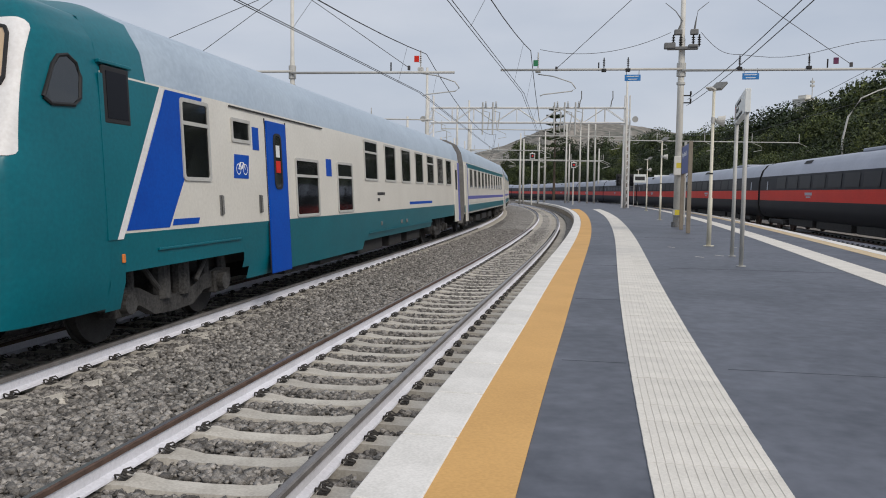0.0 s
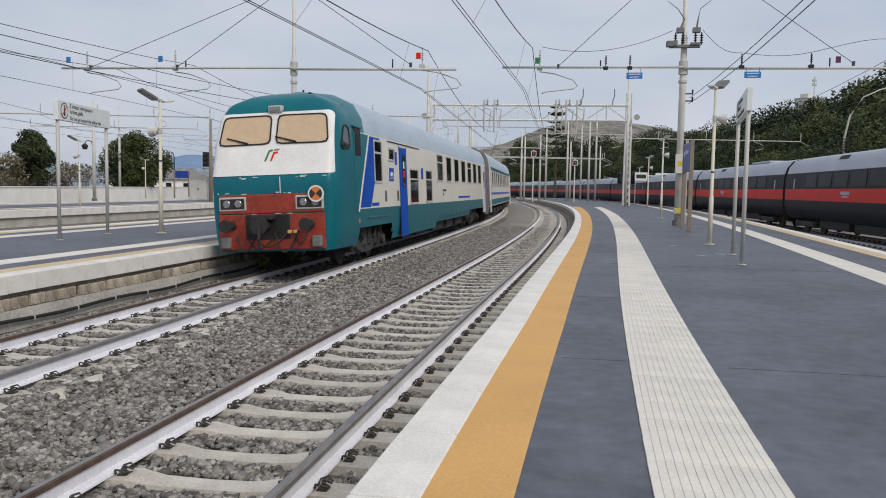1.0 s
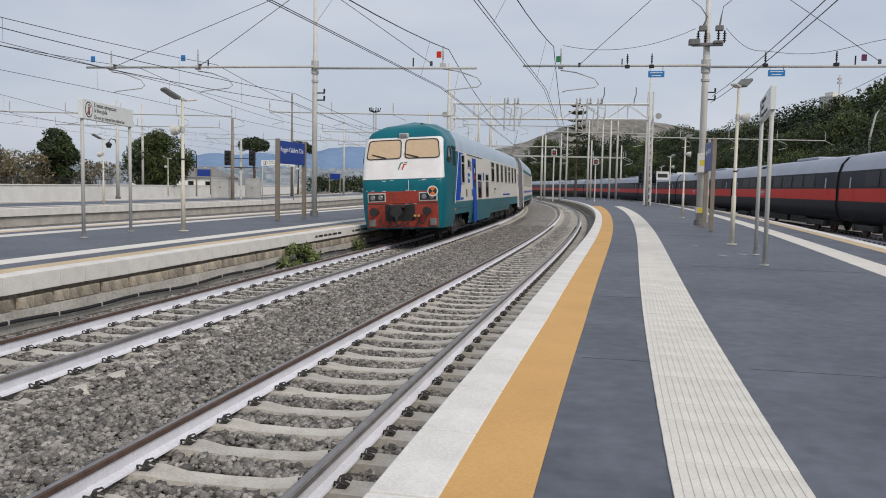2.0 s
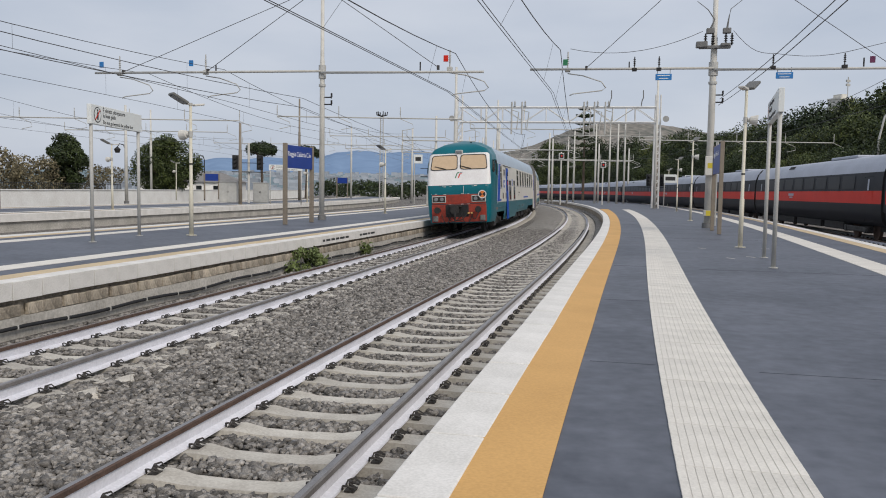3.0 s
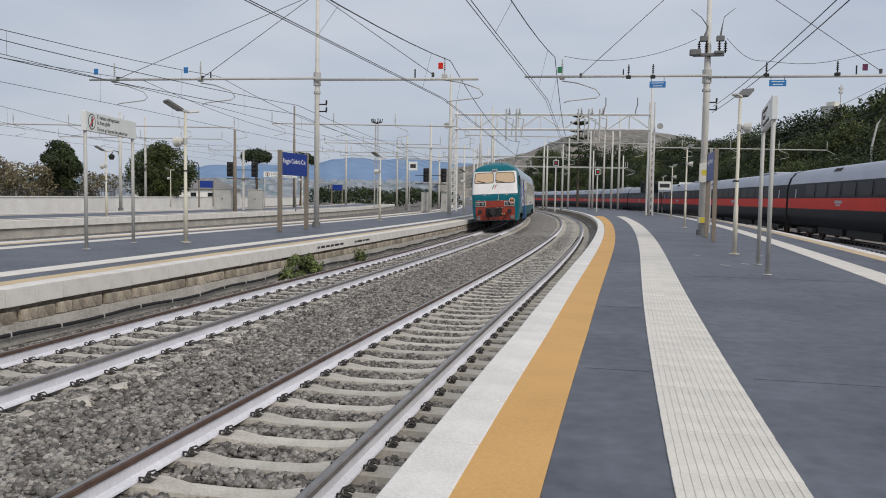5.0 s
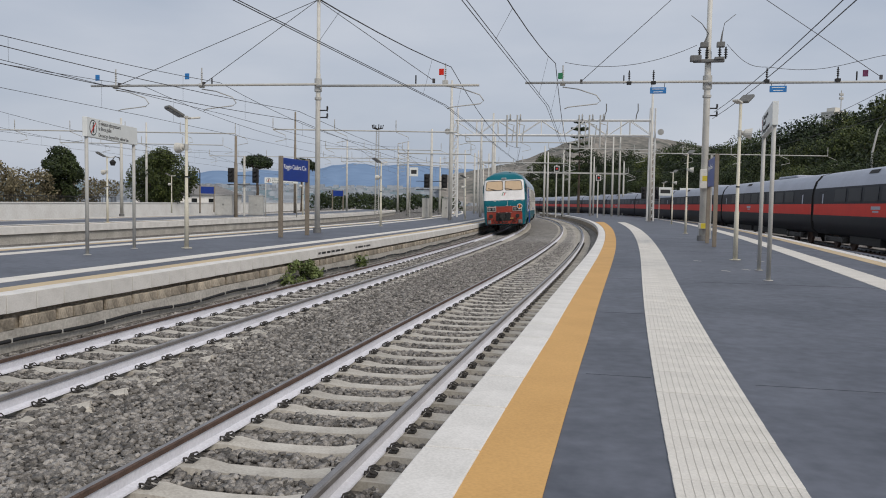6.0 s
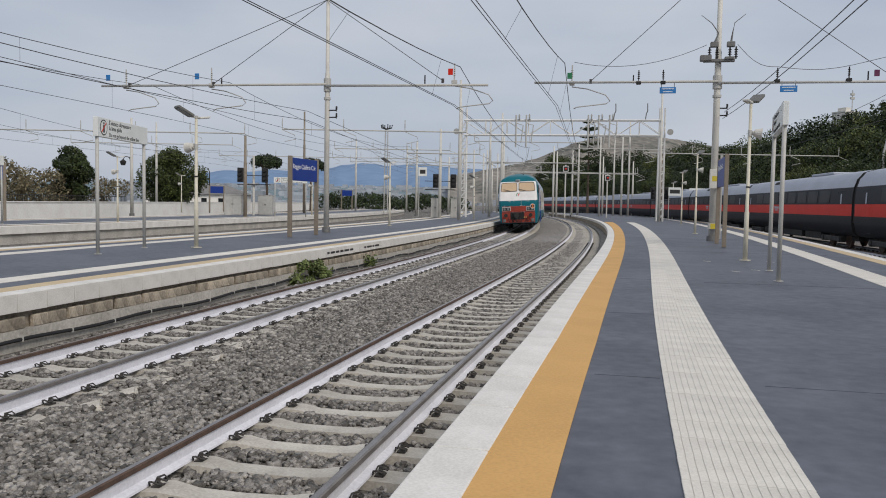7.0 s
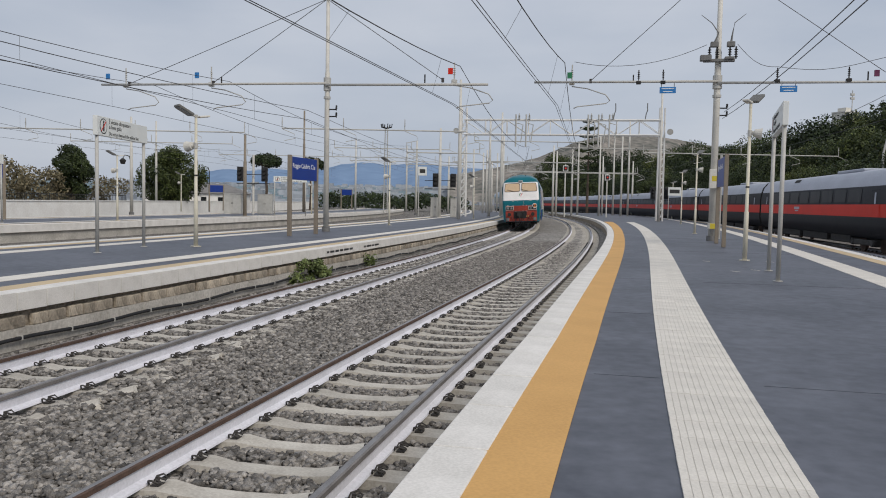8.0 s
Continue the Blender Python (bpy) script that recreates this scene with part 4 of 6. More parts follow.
def build_coach():
    car = thing("passenger_coach", "cream passenger coach with teal window band and lilac stripe", "train car", group="cars of the regional train")
    L = 26.0
    bm = bmesh.new()
    loft_shell(bm, 0.3, L, 0, 3, .82)
    part("lower_body", bm, M_CREAM, car, "", True)
    bm = bmesh.new()
    loft_shell(bm, 0.3, L, 3, 5)
    part("upper_body", bm, M_CREAM, car, "", True)
    bm = bmesh.new()
    loft_shell(bm, 0.3, L, 5, 9)
    part("roof", bm, M_ROOF, car, "blue-grey roof with ribs", True)
    for y in (0.3, L):
        bm = bmesh.new()
        bm.faces.new([bm.verts.new((x, y, z)) for x, z in SEC] + [bm.verts.new((-x, y, z)) for x, z in SEC[-2::-1]])
        # grey in place of teal and cream: the ends' shade is painted on
        part("end_wall", bm, M_SLATE, car)
    bm = bmesh.new()
    box(bm, -.6, .6, -.45, .3, 1.0, 3.2, bevel=0.08)
    part("gangway", bm, M_BLACK, car, "black rubber gangway bellows")
    bm = bmesh.new()
    box(bm, -.7, .7, 0.6, L - .4, .6, 1.0)
    for y, w in ((7.2, 2.0), (10.5, 2.6), (14.5, 2.2)):
        box(bm, -1.22, 1.22, y, y + w, .30, .62, bevel=0.03)
    part("underframe", bm, M_DARK, car)
    decal(car, "teal_band", [(1.6, 2.86), (L - 1.2, 2.86), (L - 1.2, 3.05), (1.6, 3.05)], M_TEAL, "teal band above the windows")
    decal(car, "lilac_stripe", [(1.6, 1.45), (L - 1.2, 1.45), (L - 1.2, 1.6), (1.6, 1.6)], M_LILAC, "lilac stripe")
    decal(car, "teal_skirt", [(0.35, .9), (L - .05, .9), (L - .05, 1.2), (0.35, 1.2)], M_TEAL)
    for k in range(11):
        side_window(car, 2.5 + k * 1.95, 3.8 + k * 1.95, 1.95, 2.85, False)
    for sg in (1, -1):
        for y in (.6, L - 1.2):
            bm = bmesh.new()
            box(bm, sg * 1.455 - .02, sg * 1.455 + .02, y, y + .85, .5, 2.95, bevel=0.015)
            part("door", bm, M_CREAM, car, "pale folding door")
            bm = bmesh.new()
            box(bm, sg * 1.46 - .012, sg * 1.46 + .012, y + .88, y + 1.08, .85, 3.0)
            part("lilac_pillar", bm, M_LILAC, car, "dark lilac pillar")
        for x, z in ((1.22, 3.47), (.88, 3.76), (.46, 3.92)):
            bm = bmesh.new()
            box(bm, sg * x - .02, sg * x + .02, .4, L, z - .02, z + .02)
            part("roof_rib", bm, M_ROOF, car)
    bogie(car, 3.5)
    bogie(car, 22.5)
    return car


M_LENS = glossy("lamp_glass", (0.22, 0.23, 0.24), 0.1, 0.3)
M_ORANGE = mat("orange_enamel", (0.72, 0.22, 0.05), (0.6, 0.17, 0.04), 0.5, 5, 40, 0.05)
M_GREEN = mat("green_enamel", (0.03, 0.20, 0.09), (0.02, 0.16, 0.07), 0.5, 5, 40, 0.05)
M_LILAC = mat("lilac_paint", (0.12, 0.13, 0.42), (0.10, 0.11, 0.36), 0.4, 2, 30, 0.03)

cab_car = build_cab_car()
coach = build_coach()
coaches = [coach] + [copy_thing(coach, Matrix()) for _ in range(2)]


# ---------------------------------------------------------------- the express train
RSEC = [(1.12, 0.66), (1.34, 0.84), (1.43, 1.28), (1.43, 1.62), (1.43, 2.18), (1.41, 2.66), (1.36, 2.99), (1.24, 3.36), (1.12, 3.49), (0.98, 3.68), (0.5, 3.82), (0.0, 3.85)]


def red_shell(y0, y1, i0, i1, grow=0.0):
    bm = bmesh.new()
    ps = [(x + (grow if x > .1 else 0), z) for x, z in RSEC[i0:i1 + 1]]
    if i1 == len(RSEC) - 1:
        ring = ps + [(-x, z) for x, z in ps[-2::-1]]
        sweep(bm, [[Vector((x, y, z)) for x, z in ring] for y in (y0, y1)])
    else:
        for sg in (1, -1):
            sweep(bm, [[Vector((sg * x, y, z)) for x, z in ps] for y in (y0, y1)])
    bmesh.ops.recalc_face_normals(bm, faces=bm.faces[:])
    return bm


def rx(z):
    return float(np.interp(z, [q[1] for q in RSEC], [q[0] for q in RSEC]))


def build_express_car():
    car = thing("express_coach", "anthracite high-speed coach with a bright red waistband", "train car", group="cars of the express train")
    L = 24.0
    a, b = 0.25, L - 0.25
    part("skirt", red_shell(a, b, 0, 3), M_ANTH, car, "anthracite skirt", True)
    part("red_band", red_shell(a, b, 3, 4), M_RAILRED, car, "bright red waistband", True)
    part("window_band", red_shell(a, b, 4, 6), M_ANTH, car, "anthracite window band", True)
    part("roof_edge", red_shell(a, b, 6, 8), M_SILV, car, "silver-grey roof side", True)
    part("roof", red_shell(a, b, 8, 11), M_SILV, car, "grey roof with a raised fairing", True)
    for y in (a, b):
        bm = bmesh.new()
        bm.faces.new([bm.verts.new((x, y, z)) for x, z in RSEC] + [bm.verts.new((-x, y, z)) for x, z in RSEC[-2::-1]])
        part("end_wall", bm, M_DARK, car)
    part("gangway", red_shell(-.28, .28, 2, 11, -.07), M_BLACK, car, "black rubber gangway between coaches", True)
    bm = bmesh.new()
    box(bm, -.8, .8, 1.0, L - 1.0, .4, .8)
    for y0, y1 in ((5.6, 8.6), (9.2, 13.8), (14.4, 18.4)):
        box(bm, -1.2, 1.2, y0, y1, .34, .7, bevel=.04)
    part("underframe", bm, M_DARK, car)
    for sg in (1, -1):
        for k in range(8):
            y = 3.6 + k * 2.12
            bm = bmesh.new()
            pts = rounded(y, y + 1.75, 2.28, 2.88, .08)
            bm.faces.new([bm.verts.new((sg * (rx(z) + .022), yy, z)) for yy, z in pts])
            bmesh.ops.recalc_face_normals(bm, faces=bm.faces[:])
            part("window", bm, M_TINT, car, "flush black-tinted window")
        for y in (1.3, L - 2.4):
            bm = bmesh.new()
            pts = rounded(y, y + 1.05, .82, 2.85, .08, 3) 
            outer = [(sg * (rx(z) + .008), yy, z) for yy, z in pts]
            bm.faces.new([bm.verts.new(p) for p in outer])
            bmesh.ops.recalc_face_normals(bm, faces=bm.faces[:])
            d = part("door", bm, M_ANTH, car, "anthracite plug door")
            bm = bmesh.new()
            bm.faces.new([bm.verts.new((sg * 1.442, yy, z)) for yy, z in ((y - .02, 1.62), (y + 1.07, 1.62), (y + 1.07, 2.18), (y - .02, 2.18))])
            part("red_band", bm, M_RAILRED, d)
            bm = bmesh.new()
            bm.faces.new([bm.verts.new((sg * (rx(z) + .014), yy, z)) for yy, z in rounded(y + .42, y + .62, 2.2, 2.7, .06)])
            part("pane", bm, M_SILV, d)
        bm = bmesh.new()
        box(bm, sg * 1.434 - .004, sg * 1.434 + .004, 13.9, 15.0, 1.92, 2.06)
        box(bm, sg * 1.434 - .004, sg * 1.434 + .004, 14.1, 14.8, 1.80, 1.87)
        part("emblem", bm, M_SILV, car, "plain silver emblem bars")
        bm = bmesh.new()
        bm.faces.new([bm.verts.new((sg * x, y, z)) for x, y, z in ((1.135, 15.2, 3.50), (1.135, 16.4, 3.50), (1.0, 16.4, 3.67), (1.0, 15.2, 3.67))])
        part("roof_vent", bm, M_DARK, car)
        for yc in (3.6, L - 3.6):
            bm = bmesh.new()
            box(bm, sg * 1.2 - .1, sg * 1.2 + .1, yc - 1.5, yc + 1.5, .34, .58, bevel=0.04)
            for y in (-1.3, 1.3):
                tube(bm, [(sg * 1.0, yc + y, .46), (sg * 1.34, yc + y, .46)], .16, 12)
            part("bogie", bm, mat_bogie, car)
            for y in (-1.3, 1.3):
                bm = bmesh.new()
                tube(bm, [(sg * .69, yc + y, .46), (sg * .82, yc + y, .46)], .45, 24)
                part("wheel", bm, M_RUST, car)
    bm = bmesh.new()
    box(bm, -.6, .6, 6.0, 10.0, 3.80, 3.95, bevel=0.05)
    part("roof_unit", bm, M_SILV, car)
    return car


express = build_express_car()
express_cars = [express] + [copy_thing(express, Matrix()) for _ in range(9)]


# ---------------------------------------------------------------- movement
def car_pose(n, s, off=0.0, p0=4.0, p1=22.0):
    """A car whose front stands at s, on its two bogies, leaning with the track."""
    a, b = at(n, s + p0, off), at(n, s + p1, off)
    d = (b - a).normalized()
    o = a - p0 * d
    yaw = -math.degrees(math.atan2(d.x, d.y))
    return pose(o.x, o.y, 0.0013 * max(0.0, s) if n == 2 else 0.0, 0, 0, yaw) @ pose(0, 0, 0, 0, -CANT[n], 0)


RUN = [(0, 7.84), (0.5, 12.72), (1, 17.52), (1.5, 22.28), (2, 26.8), (2.5, 31.1), (3, 35.17), (3.5, 39.11), (4, 42.86), (4.5, 46.29), (5, 49.4), (5.5, 52.25), (6, 54.8), (6.5, 57.0), (7, 59.0), (7.5, 60.75), (8, 62.1)]


def slip(s):
    return -0.145 + 0.275 * min(1.0, max(0.0, (s - 25) / 37))


def motions():
    walk(cab_car, [(t, car_pose(2, s, slip(s))) for t, s in RUN])
    for k, c in enumerate(coaches):
        walk(c, [(t, car_pose(2, s + 27.2 + 26.4 * k, slip(s + 27))) for t, s in RUN])
    for k, c in enumerate(express_cars):
        walk(c, [(t / 2, car_pose(4, 48.4 - 24.0 + 24.0 * k - 4.85 * t / 2, 0, 3.6, 20.4)) for t in range(17)])


# ---------------------------------------------------------------- ballast stones
def build_stones():
    rng = np.random.default_rng(7)
    S0, S1 = 1.0, 46.0
    n = 180000
    s = S0 + (S1 - S0) * rng.random(n) ** 1.7
    off = -6.0 + 7.6 * rng.random(n)
    x, y, th = (np.interp(s, SS, a) for a in LINES[1])
    px, py = x + off * np.cos(th), y - off * np.sin(th)
    keep = np.ones(n, bool)
    # clear the sleepers and rails of both tracks
    for k, ph in ((1, (5.722 + 9.0) % 0.6), (2, 0.3)):
        lx, ly, lt = LINES[k]
        i = np.clip(((py - ly[0]) / (ly[-1] - ly[0]) * len(ly)).astype(int), 0, len(ly) - 1)
        for _ in range(3):
            dx, dy = px - lx[i], py - ly[i]
            ds = dx * np.sin(lt[i]) + dy * np.cos(lt[i])
            i = np.clip(i + np.round(ds / STEP).astype(int), 0, len(ly) - 1)
        dx, dy = px - lx[i], py - ly[i]
        o = dx * np.cos(lt[i]) - dy * np.sin(lt[i])
        sk = SS[i] + dx * np.sin(lt[i]) + dy * np.cos(lt[i])
        fr = np.abs((sk + 9.0 - ph + 0.3) % 0.6 - 0.3)
        keep &= ~((o > (-.93 if k == 1 else -1.22)) & (o < (1.22 if k == 1 else .9)) & (fr < 0.15))
        keep &= ~(np.abs(np.abs(o) - 0.75) < 0.11)
        if k == 2:
            keep &= o > -1.5
            o2 = o
    s, off, px, py, o2 = s[keep], off[keep], px[keep], py[keep], o2[keep]
    n = len(px)
    base = np.array([(a, b, c) for a in (-1, 1) for b in (-1, 1) for c in (-1, 1)], float)
    r = 0.013 + 0.019 * rng.random(n) ** 1.3
    v = base[None] * (0.62 + 0.55 * rng.random((n, 8, 3))) * r[:, None, None] * (0.7 + 0.65 * rng.random((n, 1, 3)))
    q = rng.normal(size=(n, 4))
    q /= np.linalg.norm(q, axis=1)[:, None]
    w, a, b, c = q.T
    R = np.stack([1 - 2 * (b * b + c * c), 2 * (a * b - c * w), 2 * (a * c + b * w), 2 * (a * b + c * w), 1 - 2 * (a * a + c * c), 2 * (b * c - a * w), 2 * (a * c - b * w), 2 * (b * c + a * w), 1 - 2 * (a * a + b * b)], 1).reshape(n, 3, 3)
    v = np.einsum("nij,nkj->nki", R, v)
    hump = 0.032 * ((off < -.92) & (off > -3.2)) + 0.035 * np.exp(-((o2 - 1.15) / .28) ** 4)
    z = -0.236 + hump + 0.026 * rng.random(n)
    v[:, :, 2] *= 0.72
    v += np.stack([px, py, z], 1)[:, None]
    faces = np.array([(0, 1, 3, 2), (4, 6, 7, 5), (0, 4, 5, 1), (2, 3, 7, 6), (0, 2, 6, 4), (1, 5, 7, 3)])
    F = (faces[None] + 8 * np.arange(n)[:, None, None]).reshape(-1)
    me = bpy.data.meshes.new("ballast")
    me.vertices.add(8 * n)
    me.vertices.foreach_set("co", v.reshape(-1))
    me.loops.add(24 * n)
    me.loops.foreach_set("vertex_index", F.astype(np.int32))
    me.polygons.add(6 * n)
    me.polygons.foreach_set("loop_start", np.arange(0, 24 * n, 4, dtype=np.int32))
    me.update(calc_edges=True)
    me.validate()
    me.materials.append(M_STONE)
    tagged(new("ballast", me), "loose grey crushed ballast stones round the sleepers", "gravel", kind="stuff")


build_stones()

# pale broken blocks lying in the ballast
for k in range(9):
    bm = bmesh.new()
    box(bm, -.12, .12, -.10, .10, -.05, .05, bevel=0.02)
    for v in bm.verts:
        v.co += Vector((random.uniform(-.025, .025), random.uniform(-.025, .025), random.uniform(-.015, .015)))
    ob = link("concrete_lump", bm, M_CONC)
    ob.matrix_basis = along(2, 7.6 + k * 0.62 + random.uniform(-.1, .1), 1.22 + random.uniform(-.08, .1), -0.19) @ pose(0, 0, 0, 8, -12, random.uniform(0, 90))
    tagged(ob, "pale broken lump of concrete lying in the ballast", "rubble", "concrete lumps beside the rail")


# ---------------------------------------------------------------- platform wall stones, cable
def build_wall_stones():
    wall = bpy.data.objects["platform_middle"]
    bm = bmesh.new()
    box(bm, -.03, .03, -.36, .36, -.082, .082, bevel=0.014)
    bmesh.ops.subdivide_edges(bm, edges=[e for e in bm.edges if e.calc_length() > .2], cuts=2, use_grid_fill=True)
    for v in bm.verts:
        v.co += Vector((random.uniform(-.005, .005), 0, random.uniform(-.003, .003)))
    st = None
    s = 3.0
    while s < 62:
        w = random.choice((.45, .58, .66, .8))
        if st is None:
            st = ob = part("stone", bm, M_WALLST, wall)
        else:
            ob = new("stone", st.data)
            ob.parent = wall
        ob.matrix_basis = along(2, s, -1.742, 0.145 + random.uniform(-.006, .006)) @ Matrix.Diagonal((1, w, 1, 1))
        s += .36 * w * 2 + .02
    strip("wall_foot", 2, -10, 120, -1.86, -1.70, -.3, .055, M_CEM, wall, label="cement foot of the wall")
    cab = bmesh.new()
    tube(cab, [at(2, s, -1.63, -.10 + .02 * math.sin(s * 1.9) + .015 * math.sin(s * .7)) for s in np.arange(-6, 62, .5)], .028, 8)
    line = tagged(link("trackside_cable", cab, M_BLACK), "black cable clipped along the platform wall", "cable")
    bm = bmesh.new()
    box(bm, -.06, .032, -.012, .012, -.034, .034, bevel=.004)
    cl = None
    for q in np.arange(2.4, 40, 1.05):
        if cl is None:
            cl = o = part("clip", bm, M_GALV, line, "grey metal cable clip")
        else:
            o = new("clip", cl.data)
            o.parent = line
        o.matrix_basis = along(2, q, -1.63, -.10 + .02 * math.sin(q * 1.9) + .015 * math.sin(q * .7))


build_wall_stones()


# ---------------------------------------------------------------- writing
def words(text, size, material, parent, m, name="lettering", align="LEFT"):
    cu = bpy.data.curves.new("letters", "FONT")
    cu.body, cu.size, cu.extrude, cu.align_x = text, size, 0.002, align
    tmp = bpy.data.objects.new("letters", cu)
    me = bpy.data.meshes.new_from_object(tmp)
    bpy.data.objects.remove(tmp)
    me.materials.append(material)
    ob = tagged(new(name, me), kind="stuff")
    ob.parent = parent
    ob.matrix_basis = m
    return ob


UPRIGHT = Matrix.Rotation(radians(90), 4, "X")


# ---------------------------------------------------------------- platform furniture
def lamp_post(m, tall=4.45):
    t = thing("platform_lamp", "ivory platform lamp post with a tilted flat head and a loudspeaker", "lamp post", m, "platform lamps")
    bm = bmesh.new()
    tube(bm, [(0, 0, 0), (0, 0, 1.3), (0, 0, 1.32), (0, 0, tall)], [.062, .06, .046, .038], 14)
    part("pole", bm, M_LAMPP, t, "", True)
    bm = bmesh.new()
    box(bm, -.11, .11, -.11, .11, 0, .025, bevel=.006)
    part("base_plate", bm, M_LAMPP, t)
    bm = bmesh.new()
    tube(bm, [(-.10, 0, tall), (.14, 0, tall + .02)], .025, 8)
    tube(bm, [(0, 0, tall - .02), (0, 0, tall + .05)], .05, 10)
    part("cross_arm", bm, M_GALV, t)
    mm = Matrix.Translation((.12, 0, tall + .02)) @ Matrix.Rotation(radians(-27), 4, "Y")
    bm = bmesh.new()
    box(bm, .0, .50, -.16, .16, -.03, .05, mm, bevel=.025)
    hd = part("lamp_head", bm, M_LAMPG, t, "flat dark grey lamp head tilted up")
    bm = bmesh.new()
    box(bm, .05, .45, -.13, .13, -.04, -.029, mm)
    part("lens", bm, M_LENS, hd)
    mm = Matrix.Translation((-.08, 0, tall)) @ Matrix.Rotation(radians(180), 4, "Z") @ Matrix.Rotation(radians(-8), 4, "Y")
    bm = bmesh.new()
    box(bm, .0, .30, -.09, .09, -.035, .02, mm, bevel=.02)
    part("lamp_head", bm, M_POST, t, "small pale spotlight")
    z = tall - .80
    bm = bmesh.new()
    tube(bm, [(.03, -.05, z), (.06, -.10, z), (.06, -.10, z), (.13, -.28, z - .02)], [.06, .06, .10, .15], 16)
    part("loudspeaker", bm, M_POST, t, "grey round loudspeaker")
    bm = bmesh.new()
    tube(bm, [(0, 0, z - .08), (0, 0, z + .08)], .055, 12)
    part("clamp", bm, M_GALV, t)
    bm = bmesh.new()
    tube(bm, [(0, 0, 1.95), (0, 0, 1.99)], .05, 12)
    part("band", bm, M_DARK, t)
    return t


M_LAMPG = mat("lamp_grey", (0.16, 0.16, 0.15), (0.12, 0.12, 0.115), 0.6, 6, 40, 0.05)
L1 = lamp_post(pose(8.1, 21.5, ZP, 0, 0, 48), 4.2)
for x, y, z, r in ((13.4, 42.8, ZP, 48), (19.5, 66.0, ZP, 45), (27.0, 95.0, ZP, 42)):
    copy_thing(L1, pose(x, y, z, 0, 0, r))
L2 = lamp_post(pose(-6.85, 22.2, ZQ, 0, 0, 222), 3.58)
for x, y, z, r in ((-3.1, 45.7, ZQ, 222), (2.6, 70.0, ZQ, 222), (-18.0, 44.3, ZQ, 222), (-12.5, 76.0, ZQ, 222), (-25.5, 78.0, ZQ, 222)):
    copy_thing(L2, pose(x, y, z, 0, 0, r))


def warning_sign(m, span, text=True, tall=3.24):
    """Two posts with a board: x along the board, the face towards -y."""
    t = thing("warning_sign", "white notice board with a no-crossing disc on two grey posts", "sign", m, "platform warning signs")
    for x in (0, span):
        bm = bmesh.new()
        tube(bm, [(x, 0, 0), (x, 0, tall - .1)], .042, 12)
        tube(bm, [(x, 0, 0), (x, 0, .015)], .09, 14)
        part("post", bm, M_GALV, t, "", True)
    z0 = tall - .46
    bm = bmesh.new()
    box(bm, -.1, span + .1, -.06, .05, z0, tall, bevel=.01)
    b = part("board", bm, M_SIGNW, t, "white enamelled board with black writing")
    for f in ((1, -1) if text else ()):
        fm = Matrix() if f > 0 else Matrix.Translation((span, -.01, 0)) @ Matrix.Rotation(radians(180), 4, "Z")
        zc = (z0 + tall) / 2
        for r0, mm, yy in ((.185, M_INK, -.062), (.16, M_SIGNW, -.064)):
            bm = bmesh.new()
            bmesh.ops.create_cone(bm, cap_ends=True, segments=36, radius1=r0, radius2=r0, depth=.004, matrix=fm @ Matrix.Translation((.22, yy, zc)) @ UPRIGHT)
            part("disc", bm, mm, b)
        bm = bmesh.new()
        box(bm, .18, .26, -.068, -.066, zc - .12, zc + .06, fm)
        bmesh.ops.create_cone(bm, cap_ends=True, segments=16, radius1=.033, radius2=.033, depth=.002, matrix=fm @ Matrix.Translation((.22, -.067, zc + .10)) @ UPRIGHT)
        part("pictogram", bm, M_INK, b)
        bm = bmesh.new()
        box(bm, -.014, .014, -.001, .001, -.17, .17, fm @ Matrix.Translation((.22, -.069, zc)) @ Matrix.Rotation(radians(45), 4, "Y"))
        part("slash", bm, M_RAILRED, b)
        words("È vietato oltrepassare", .14, M_INK, b, fm @ Matrix.Translation((.5, -.062, zc + .09)) @ UPRIGHT)
        words("la linea gialla", .14, M_INK, b, fm @ Matrix.Translation((.5, -.062, zc - .035)) @ UPRIGHT)
        words("Do not go beyond the yellow line", .125, M_INK, b, fm @ Matrix.Translation((.5, -.062, zc - .19)) @ UPRIGHT)
    return t


def stand(ax, ay, bx, by, z):
    return pose(ax, ay, z, 0, 0, math.degrees(math.atan2(by - ay, bx - ax)))


warning_sign(stand(-8.2, 19.0, -8.1, 21.6, ZQ), 2.68)
warning_sign(stand(6.5, 15.5, 7.35, 18.05, ZP), 2.7, True, 3.46)
warning_sign(stand(-21.5, 35.5, -21.0, 38.2, ZQ), 2.7)
warning_sign(stand(-13.9, 66.0, -11.4, 66.5, ZQ), 2.5)


def name_sign(m, span, h0=2.2, h1=3.05, text=""):
    t = thing("station_name_sign", "royal blue station name board on two brown posts", "sign", m, "station name boards")
    for x in (0, span):
        bm = bmesh.new()
        box(bm, x - .07, x + .07, -.07, .07, 0, h1 + .06, bevel=.012)
        part("post", bm, M_BROWNP, t)
    bm = bmesh.new()
    box(bm, .06, span - .06, -.05, .05, h0, h1, bevel=.01)
    b = part("board", bm, M_SIGNB, t, "royal blue board with white writing")
    if text:
        for f in (1, -1):
            words(text, .25, M_LET, b, Matrix.Translation((.14 if f > 0 else span - .14, -.052 * f, h1 - .40)) @ (UPRIGHT if f > 0 else Matrix.Rotation(radians(180), 4, "Z") @ UPRIGHT))
    return t


